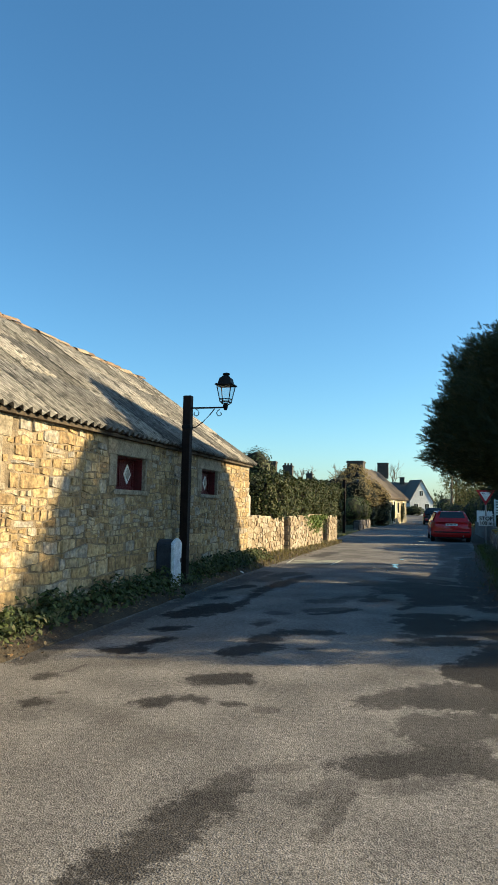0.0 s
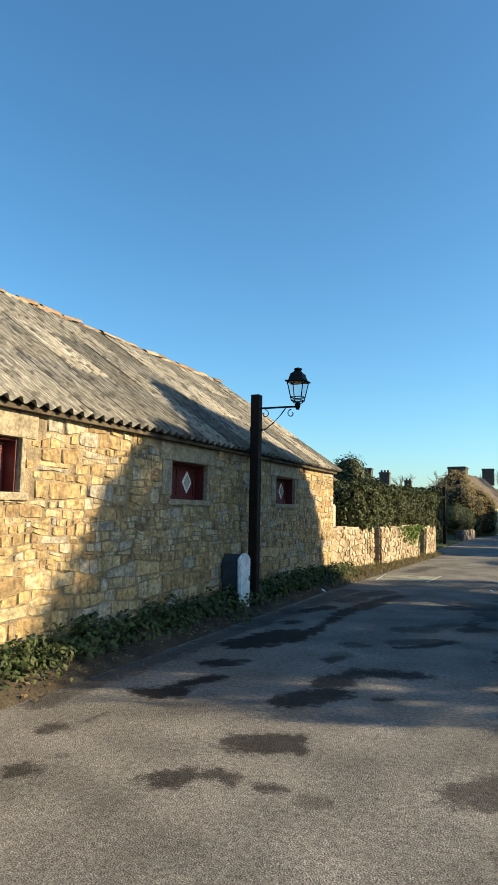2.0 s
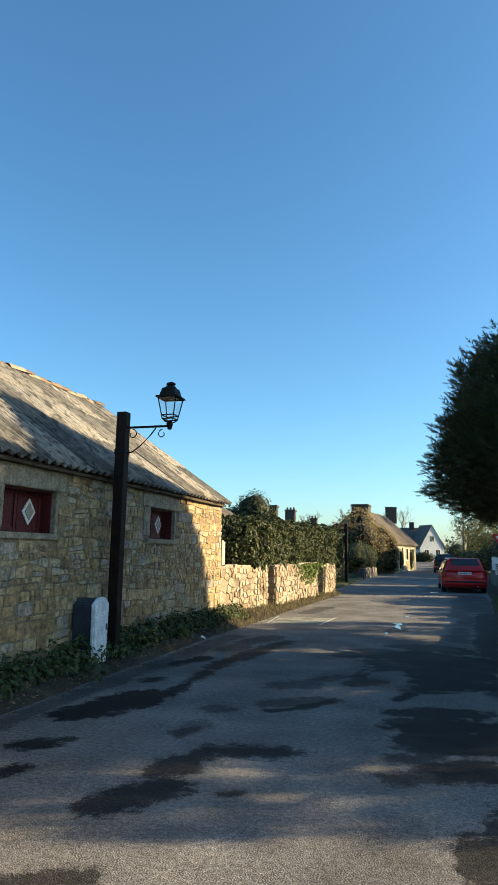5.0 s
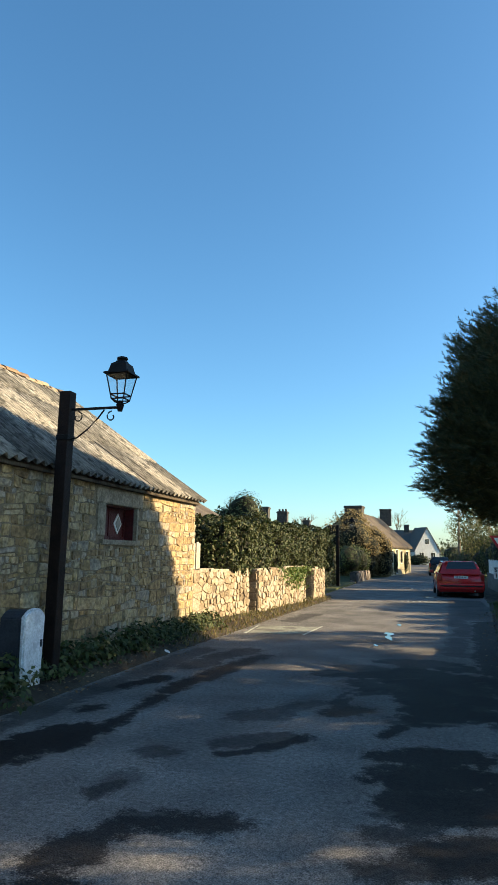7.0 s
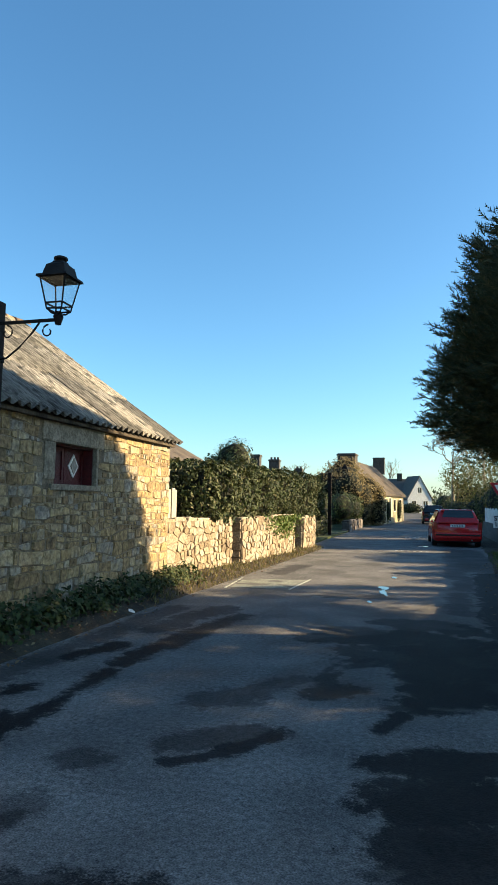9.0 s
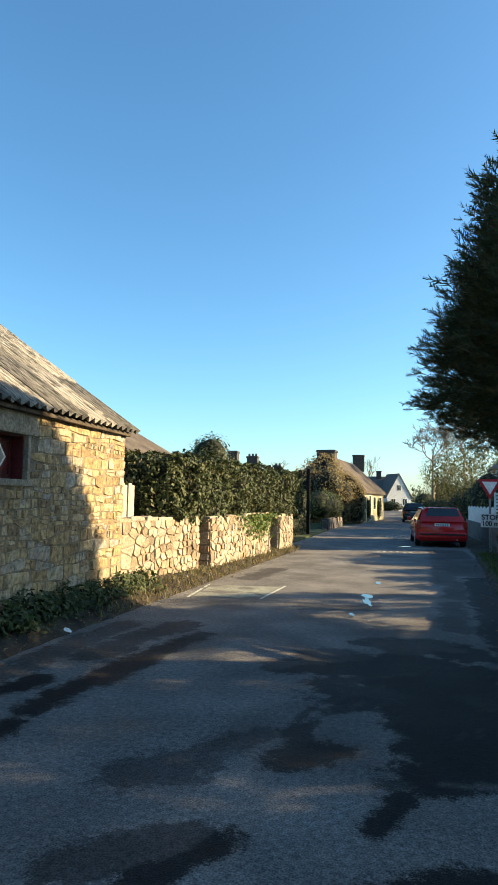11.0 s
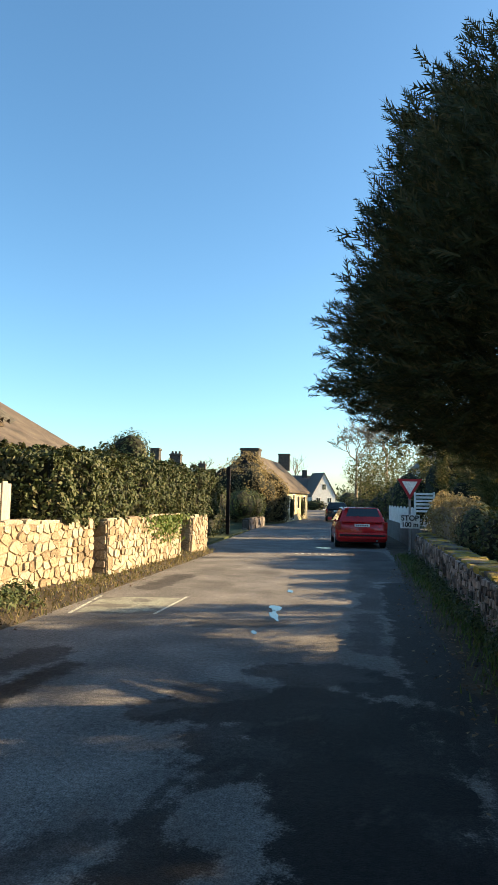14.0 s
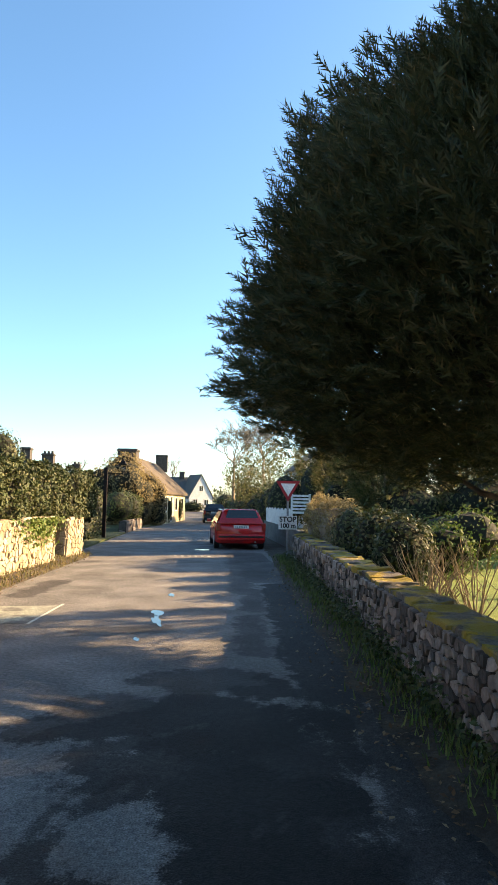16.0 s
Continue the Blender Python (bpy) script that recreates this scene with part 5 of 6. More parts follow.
# boughs: plumes of fine sprays that point the same way
tufts, each = 6600, 26
zt_ = 2.15 + (TTOP - 2.15) * r.beta(1.0, 1.15, tufts)
at_ = r.uniform(0, 2 * math.pi, tufts)
ft_ = np.where(r.random(tufts) < 0.85, r.uniform(0.93, 1.0, tufts), r.uniform(0.6, 0.9, tufts))
lum = np.array([noise.noise(Vector((math.cos(t) * 2.6, math.sin(t) * 2.6, h * 0.9))) for t, h in zip(at_, zt_)])
rt_ = (np.interp(zt_, pz, pr) - 0.25) * ft_ * (0.97 + 0.13 * lum)
up = np.clip((zt_ - 2.2) / 1.5, 0.0, 1)
out = np.stack([np.cos(at_), np.sin(at_), 0.1 + 0.75 * up], 1) + np.clip(r.normal(0, 0.2, (tufts, 3)), -0.4, 0.4)
out /= np.linalg.norm(out, axis=1)[:, None]
C = np.stack([TX + rt_ * np.cos(at_), TY + rt_ * np.sin(at_), zt_ - 0.12], 1)
gaps = lambda P: np.array([noise.noise(Vector((v[0] * 1.0, v[1] * 1.5, v[2] * 1.7))) for v in P]) > -0.27
open_ = gaps(C)
C, out = C[open_], out[open_]
tufts = len(C)
n = tufts * each
along = r.uniform(-0.3, 0.32, n)
grow_ = np.repeat(r.uniform(0.7, 1.35, tufts), each)
P = np.repeat(C, each, 0) + np.repeat(out, each, 0) * (along * grow_)[:, None] + np.clip(r.normal(0, 1, (n, 3)), -1.9, 1.9) * (0.125 - 0.25 * np.clip(along, -0.1, 0.4))[:, None]
A = np.repeat(out, each, 0) + r.normal(0, 0.3, (n, 3))
V, F = spray_field(P, A, 0.15, 52, 5, 0.46, 0.062)
# coarser foliage under the plumes
n = 26000
zi = 2.25 + (TTOP - 2.45) * r.beta(1.0, 1.15, n)
ai = r.uniform(0, 2 * math.pi, n)
ri = np.interp(zi, pz, pr) * r.uniform(0.72, 0.9, n)
P2 = np.stack([TX + ri * np.cos(ai), TY + ri * np.sin(ai), zi], 1)
A2 = np.stack([np.cos(ai), np.sin(ai), 0.6 + 0 * ai], 1) + r.normal(0, 0.5, (n, 3))
open_ = gaps(P2)
V2, F2 = spray_field(P2[open_], A2[open_], 0.21, 55, 5, 0.46, 0.06)
raw("inner_sprays", V2, F2, M_CYPRESS, cypress)
raw("crown", V, F, M_CYPRESS, cypress)
# holed near-black shell: paints the crown's inner shade and stops light leaking through
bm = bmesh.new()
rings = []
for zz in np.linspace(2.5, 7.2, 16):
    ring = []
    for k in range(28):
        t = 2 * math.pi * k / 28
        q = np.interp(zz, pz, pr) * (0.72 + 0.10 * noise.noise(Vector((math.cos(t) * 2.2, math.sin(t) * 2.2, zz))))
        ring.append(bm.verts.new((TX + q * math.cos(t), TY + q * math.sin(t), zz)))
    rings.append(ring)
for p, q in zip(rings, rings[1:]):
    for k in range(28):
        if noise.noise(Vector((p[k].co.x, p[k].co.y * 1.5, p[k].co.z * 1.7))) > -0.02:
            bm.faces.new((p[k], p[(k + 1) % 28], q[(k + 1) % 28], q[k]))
part("shade_shell", bm, M_INNER_SHADE, cypress)


# its neighbour deeper in the garden, added out of view so that its shade falls across the lane
NX, NY = 8.6, 12.2
neighbour = thing("cypress_tree", "second dark cypress added out of view to shade the lane and barn", "tree")
part("trunk", bm_tube([(NX, NY, -0.1), (NX, NY, 3), (NX, NY, 7.0)], [0.3, 0.2, 0.03], 10), M_BARK, neighbour)
n = 19000
z = 1.2 + 6.4 * r.beta(1.0, 1.2, n)
a = r.uniform(0, 2 * math.pi, n)
rad = np.interp(z, [1.2, 2.5, 4.4, 4.9, 5.5, 6.1, 6.8, 7.6], [2.0, 3.0, 2.9, 2.5, 2.05, 1.6, 1.05, 0.1]) * r.uniform(0.7, 1.0, n)
P = np.stack([NX + rad * np.cos(a), NY + rad * np.sin(a), z], 1)
A = np.stack([np.cos(a), np.sin(a), 0.7 + 0 * a], 1) + r.normal(0, 0.4, (n, 3))
keep = np.array([noise.noise(Vector((v[0] * 0.9, v[1] * 1.5, v[2] * 1.9))) for v in P]) > -0.13
V, F = spray_field(P[keep], A[keep], 0.26, 57, 4, 0.5, 0.06)
raw("crown", V, F, M_CYPRESS, neighbour)

# ---- plants ----
def ellipsoid_leaves(boxes, count, seed, lump=0.18):
    """Places and outward directions over lumpy ellipsoids (cx, cy, cz, rx, ry, rz)."""
    r = np.random.default_rng(seed)
    P, D = [], []
    for cx, cy, cz, rx, ry, rz in boxes:
        n = int(count / len(boxes))
        d = r.normal(0, 1, (n, 3))
        d /= np.linalg.norm(d, axis=1)[:, None]
        k = np.array([1 + lump * (noise.noise(Vector(v * 2.5) + Vector((cx, cy, seed))) + 0.6 * noise.noise(Vector(v * 6) + Vector((cx, cy, seed)))) for v in d])
        k *= 1 - np.abs(r.normal(0, 0.10, n))
        P.append(np.array([cx, cy, cz]) + d * np.array([rx, ry, rz]) * k[:, None])
        D.append(d + np.array([0, 0, 0.25]))
    return np.concatenate(P), np.concatenate(D)


def bush(name, label, cat, balls, leaf, count, mat, seed, lump=0.2, jitter=0.7, group="", core=True, aspect=0.5):
    ob = thing(name, label, cat, group)
    # near-black lumps stand in for the shade between the leaves
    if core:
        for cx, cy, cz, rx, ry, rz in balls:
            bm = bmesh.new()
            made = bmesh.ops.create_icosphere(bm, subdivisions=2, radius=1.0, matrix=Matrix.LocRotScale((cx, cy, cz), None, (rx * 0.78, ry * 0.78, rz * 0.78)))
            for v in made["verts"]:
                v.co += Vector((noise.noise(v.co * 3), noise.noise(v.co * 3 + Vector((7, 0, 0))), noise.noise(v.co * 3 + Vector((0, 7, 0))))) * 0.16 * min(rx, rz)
            part("solid_core", bm, M_INNER_SHADE, ob)
    if cat == "tree":
        cx, cy, cz = balls[0][:3]
        part("trunk", bm_tube([(cx, cy, -0.2), (cx, cy, cz * 0.5), (cx, cy, cz)], [0.2, 0.15, 0.08], 8), M_BARK, ob)
    P, D = ellipsoid_leaves(balls, count, seed, lump)
    P[:, 2] = np.maximum(P[:, 2], 0.03)
    V, F = leaf_field(P, D, leaf, aspect, seed=seed, jitter=jitter)
    raw("leaves", V, F, mat, ob)
    return ob


def bare_tree(name, label, base, height, seed, mat=M_TWIG, spread=0.55, levels=5, lean=(0, 0), trunk_r=0.16, twig=0.009):
    """A leafless tree: a tapered trunk, and limbs that fork into fine twigs."""
    ob = thing(name, label, "tree", "bare winter trees")
    r = random.Random(seed)
    o = Vector(base)
    top = o + Vector((lean[0], lean[1], height * 0.35))
    part("trunk", bm_tube([o - Vector((0, 0, 0.2)), o + (top - o) * 0.5, top], [trunk_r * 1.2, trunk_r, trunk_r * 0.8], 8), mat, ob)
    limbs = bmesh.new()
    def grow(p, d, length, rad, level):
        mid = p + d * length * 0.5 + Vector((r.uniform(-1, 1), r.uniform(-1, 1), r.uniform(-1, 1))) * length * 0.08
        q = p + d * length
        bm_tube([p, mid, q], [rad, rad * 0.8, rad * 0.6], 4 if level > 1 else 6, limbs, False)
        if level >= levels:
            return
        for k in range(r.choice((2, 3, 3)) if level else 5):
            nd = (d + Vector((r.uniform(-1, 1), r.uniform(-1, 1), r.uniform(-0.45, 0.7))) * spread * 1.35).normalized()
            grow(p + (q - p) * r.uniform(0.55, 1.0), nd, length * r.uniform(0.6, 0.85), max(twig, rad * 0.58), level + 1)
    grow(top - Vector((0, 0, 0.2)), Vector((0, 0, 1)), height * 0.2, trunk_r * 0.75, 0)
    part("branchwork", limbs, mat, ob)
    return ob


def evergreen(name, label, x, y, height, radius, seed, mat=M_CYPRESS, count=5000, spray=0.45, low=0.4):
    ob = thing(name, label, "tree")
    part("trunk", bm_tube([(x, y, -0.2), (x, y, height * 0.5), (x, y, height * 0.95)], [radius * 0.09, radius * 0.06, 0.03], 8), M_BARK, ob)
    r = np.random.default_rng(seed)
    f = r.beta(1.1, 1.4, count)
    z = low + (height - low) * f
    a = r.uniform(0, 2 * math.pi, count)
    lum = np.array([noise.noise(Vector((math.cos(t) * 2 + seed, math.sin(t) * 2, h * 0.8))) for t, h in zip(a, z)])
    rad = radius * np.clip(1.25 * np.sin(np.pi * (0.18 + 0.80 * f)) ** 0.8, 0.02, 1) * (0.85 + 0.35 * lum) * r.uniform(0.6, 1, count) ** 0.4
    P = np.stack([x + rad * np.cos(a), y + rad * np.sin(a), z], 1)
    A = np.stack([np.cos(a), np.sin(a), 0.6 + 0 * a], 1) + r.normal(0, 0.4, (count, 3))
    V, F = spray_field(P, A, spray, seed + 1, 4, 0.6)
    raw("crown", V, F, mat, ob)
    return ob


# weeds and ivy at the barn's foot
def verge_plants():
    r = np.random.default_rng(81)
    P, D = [], []
    for k in range(430):
        y = r.uniform(3.2, 16.9)
        x = -4.43 + abs(r.normal(0, 0.14))
        h = r.uniform(0.08, 0.34) * (1.0 if y < 14.5 else 0.8)
        m = r.integers(20, 44)
        q = r.normal(0, 1, (m, 3))
        q /= np.linalg.norm(q, axis=1)[:, None]
        q[:, 2] = np.abs(q[:, 2])
        P.append(np.array([x, y, bank_height(x, y)]) + q * np.array([0.16, 0.2, h]))
        D.append(q + np.array([0.3, 0, 0.5]))
    V, F = leaf_field(np.concatenate(P), np.concatenate(D), 0.038, 0.55, seed=82)
    tagged(raw("weeds", V, F, M_WEED), "low green weeds and ivy at the foot of the barn", "weeds", kind="stuff")
    # grass blades by the walls
    G = {True: [], False: []}
    for k in range(8000):
        left = False
        if r.random() < 0.3:
            left = True
            y = r.uniform(14.5, 27.5)
            x = left_edge(y) - r.uniform(-0.10, 0.45)
            z = bank_height(x, y)
        else:
            y = r.uniform(11.0, 28.0)
            x = right_edge(y) + 0.38 - abs(r.normal(0, 0.2))
            z = 0.03
        h, a = r.uniform(0.04, 0.12), r.uniform(0, 6.28)
        w = r.uniform(0.006, 0.011)
        G[left].append([(x - w * math.sin(a), y + w * math.cos(a), z), (x + w * math.sin(a), y - w * math.cos(a), z), (x + h * 0.5 * math.cos(a), y + h * 0.5 * math.sin(a), z + h)])
    for left, name, mat, label in ((True, "dry_grass", M_STRAW, "short straw-coloured grass at the foot of the garden walls"), (False, "grass", M_GRASS, "short green grass at the foot of the low wall")):
        V = np.array(G[left]).reshape(-1, 3)
        tagged(raw(name, V, np.arange(len(V)).reshape(-1, 3), mat), label, "grass", kind="stuff")
    P = []
    for k in range(1900):
        y = r.uniform(3.0, 27)
        x = left_edge(y) + r.normal(-0.1, 0.16)
        P.append((x, y, max(bank_height(x, y), 0.0) + 0.018))
    for k in range(900):
        y = r.uniform(10.8, 24)
        P.append((right_edge(y) - 0.12 + r.normal(0, 0.2), y, 0.028))
    V, F = leaf_field(P, np.tile((0, 0, 1), (len(P), 1)), 0.022, 0.6, seed=83, jitter=0.3)
    tagged(raw("leaf_litter", V, F, M_DEADLEAF), "dry brown leaves scattered along the lane edge", "leaves", kind="stuff")
    P, D = [], []
    for k in range(300):
        y = r.uniform(11.0, 27)
        x = right_edge(y) + r.uniform(0.2, 0.42)
        m = 16
        q = r.normal(0, 1, (m, 3)); q[:, 2] = np.abs(q[:, 2])
        P.append(np.array([x, y, 0.06]) + q * np.array([0.07, 0.11, r.uniform(0.05, 0.17)]))
        D.append(q + np.array([-0.3, 0, 0.5]))
    V, F = leaf_field(np.concatenate(P), np.concatenate(D), 0.028, 0.5, seed=84)
    tagged(raw("wall_weeds", V, F, M_WEED), "small weeds at the foot of the low wall", "weeds", kind="stuff")


verge_plants()
bm = bm_prism(blob(0, 0, 0.055, 0.04, 9, 5, 0.4), 0.004, "z")
for v in bm.verts:
    v.co.z += 0.02 * noise.noise(v.co * 30)
tagged(part("litter", bm, M_WHITE), "crumpled white paper scrap lying in the weeds", "litter").matrix_basis = pose(-3.88, 13.6, 0.075, 12, 20, 30)

# ---- garden behind the low wall ----
hedge_thing("hedge", "dry golden clipped hedge behind the low wall", "hedge", [(2.95, 3.85, 24.4, 28.4, 0.1, 1.74)], 0.03, 16000, M_DRY, 91, core_mat=M_TWIG, lump=0.34, jitter=1.0)
bush("shrub", "dark glossy evergreen shrub behind the low wall", "shrub", [(3.35, 23.0, 0.82, 0.55, 0.8, 0.84), (3.5, 21.6, 0.8, 0.6, 0.8, 0.82), (3.65, 20.3, 0.75, 0.6, 0.75, 0.76)], 0.05, 6800, M_HEDGE, 92)
bush("shrub", "leafy yellow-green shrub beyond the low wall", "shrub", [(6.0, 24.4, 0.8, 0.9, 1.0, 0.7), (6.2, 23.2, 0.9, 0.9, 0.9, 0.75), (5.0, 21.6, 0.7, 0.6, 0.6, 0.6)], 0.045, 3200, M_GRASS, 93)
for k, (x, y, h) in enumerate(((2.85, 16.6, 1.0), (3.2, 16.1, 1.1), (3.0, 17.4, 0.95))):
    s = thing("bare_shrub", "leafless twiggy shrub leaning over the low wall", "shrub", "bare shrubs")
    rr = random.Random(100 + k)
    for q in range(22):
        a, t = rr.uniform(0, 6.28), rr.uniform(0.2, 1.0)
        p = Vector((x, y, 0.08))
        pts, d = [p], Vector((math.cos(a) * t, math.sin(a) * t, 1)).normalized()
        for i in range(5):
            p = p + d * h * 0.22 + Vector((rr.uniform(-1, 1), rr.uniform(-1, 1), 0)) * 0.035
            pts.append(p)
        bmx = bm_tube(pts, [0.012, 0.010, 0.008, 0.006, 0.005, 0.003], 5)
        for i in (2, 3, 4):
            e = pts[i] + Vector((rr.uniform(-1, 1), rr.uniform(-1, 1), 0.8)) * 0.16
            bm_tube([pts[i], (pts[i] + e) / 2, e], [0.005, 0.004, 0.002], 4, bmx, False)
        part("stem", bmx, M_TWIG, s)
bw = tagged(new("wall_garden_back"), "grey concrete block wall at the back of the garden", "wall", kind="structure")
m, length = wall_frame((8.5, 25.5), (22, 20.0), 0.0, 1)
c = bm_box(0, length, 0, 1.42, -0.18, 0)
bmesh.ops.transform(c, matrix=m, verts=c.verts)
bmesh.ops.recalc_face_normals(c, faces=c.faces)
part("core", c, M_BLOCK, bw)
block_mesh = None
for j in range(7):
    for i in range(int(length / 0.5) - 1):
        ob = new("block", block_mesh) if block_mesh else part("block", bm_box(0.005, 0.495, 0.005, 0.195, -0.01, 0.012, 0.004), M_BLOCK)
        block_mesh = ob.data
        ob.parent = bw
        ob.matrix_basis = m @ Matrix.Translation((i * 0.5 + (0.25 if j % 2 else 0), j * 0.2, 0))
part("coping", bm_box(0, 0.1, 0, 0.1, 0, 0.1), M_BLOCK, bw).matrix_basis = m @ Matrix.Translation((0, 1.42, -0.2)) @ Matrix.Diagonal((length * 10, 0.5, 2.4, 1))
evergreen("conifer", "dark conifer behind the garden", 13, 35.5, 8.5, 3.0, 111, count=4200)
evergreen("conifer", "dark conifer behind the garden", 9.5, 33.3, 7.5, 2.2, 112, count=3600)
evergreen("conifer", "dark conifer behind the garden", 19, 30, 7.5, 3.2, 113, count=4200)
evergreen("conifer", "dark evergreen tree behind the garden hedge", 8.6, 43.5, 6.5, 2.6, 115, count=3800)
bush("shrub", "tall mixed evergreen shrubs at the garden's back", "shrub", [(7.2, 31, 1.3, 1.6, 1.6, 1.3), (9.6, 30, 1.5, 1.7, 1.5, 1.5), (5.8, 35.5, 1.5, 1.2, 1.3, 1.4), (12, 28.5, 1.2, 1.5, 1.5, 1.2)], 0.075, 9000, M_OLIVE, 117)
# unseen tree, added to cast the shadow band across the lane near y 17
evergreen("tree", "airy evergreen tree added out of view to shade the lane", 7.0, 19.3, 3.9, 1.0, 151, count=1500, spray=0.3, low=1.6)
for x, y, h, w_ in ((6.6, 31.6, 5.2, 1.3), (7.2, 35.6, 6.0, 1.7), (6.9, 40.0, 5.6, 1.6), (7.4, 47.0, 6.4, 2.2)):
    evergreen("tree", "dark evergreen tree behind the white fence", x, y, h, w_, 150 + int(y), M_OLIVE, count=2600, spray=0.42, low=0.6)
bare_tree("bare_tree", "leafless tree catching warm sunlight down the lane", (2.9, 74, 0), 11.5, 5, spread=0.8, levels=6, twig=0.026)
bare_tree("bare_tree", "leafless tree behind the white fence", (5.4, 67, 0), 11.0, 8, spread=0.8, levels=6, twig=0.026)
bush("tree", "ivy-clad golden-green tree beside the lane", "tree", [(3.4, 75, 4.6, 1.7, 1.8, 1.9), (5.0, 72, 3.6, 2.0, 1.8, 2.4), (5.6, 69, 6.0, 2.0, 2, 2.2), (4.4, 66, 2.4, 1.5, 1.6, 1.9), (6.6, 64, 5.0, 1.8, 1.8, 2.4)], 0.085, 13000, M_OLIVE, 118, lump=0.4, core=False)
bush("shrub", "tall dark evergreens behind the white fence", "shrub", [(4.6, 45, 1.8, 1.3, 2.2, 1.9), (4.4, 50, 1.5, 1.2, 2.5, 1.6), (6.2, 43, 2.2, 1.5, 2, 2.2), (4.0, 59, 1.1, 1.1, 2.4, 1.2)], 0.08, 7000, M_OLIVE, 132)
bush("shrub", "dark shrubs at the lane side far off", "shrub", [(3.4, 66, 1.0, 1.2, 2.5, 1.1), (3.2, 74, 1.0, 1.1, 3, 1.1), (4.9, 70, 1.3, 1.6, 3, 1.3), (3.2, 84, 1.1, 1.3, 3, 1.2)], 0.10, 5200, M_HEDGE, 119)

# ---- fences and houses past the sign ----
lw = tagged(new("wall_block"), "low shaded block wall under the white fence", "wall", kind="structure")
part("core", bm_box(2.86, 3.04, 28.0, 40, -0.1, 0.78), M_BLOCK, lw)
bmesh_block = None
for j in range(4):
    for i in range(23):
        ob = new("block", bmesh_block) if bmesh_block else part("block", bm_box(-0.012, 0.01, 0.006, 0.494, 0.006, 0.188, 0.004), M_BLOCK)
        bmesh_block = ob.data
        ob.parent = lw
        ob.matrix_basis = pose(2.86, 28.05 + i * 0.5 + (0.2 if j % 2 else 0), j * 0.194)
fence = thing("fence", "white picket fence on the low block wall", "fence")
for k in range(44):
    y = 30.6 + k * 0.20
    part("picket", bm_box(2.90, 2.925, y, y + 0.11, 0.78, 1.42 + 0.04 * math.sin(k * 1.1), 0.006), M_WHITE, fence)
for z in (0.92, 1.26):
    part("rail", bm_box(2.926, 2.96, 30.5, 39.4, z, z + 0.07), M_WHITE, fence)
gate = thing("slatted_panel", "white slatted screen panel behind the road sign", "fence")
for k in range(6):
    part("slat", bm_box(3.30, 3.95, 33.0, 33.03, 1.25 + k * 0.13, 1.33 + k * 0.13, 0.005), M_WHITE, gate)
for x in (3.25, 3.95):
    part("post", bm_box(x, x + 0.07, 33.03, 33.1, 0, 2.02, 0.006), M_WHITE, gate)


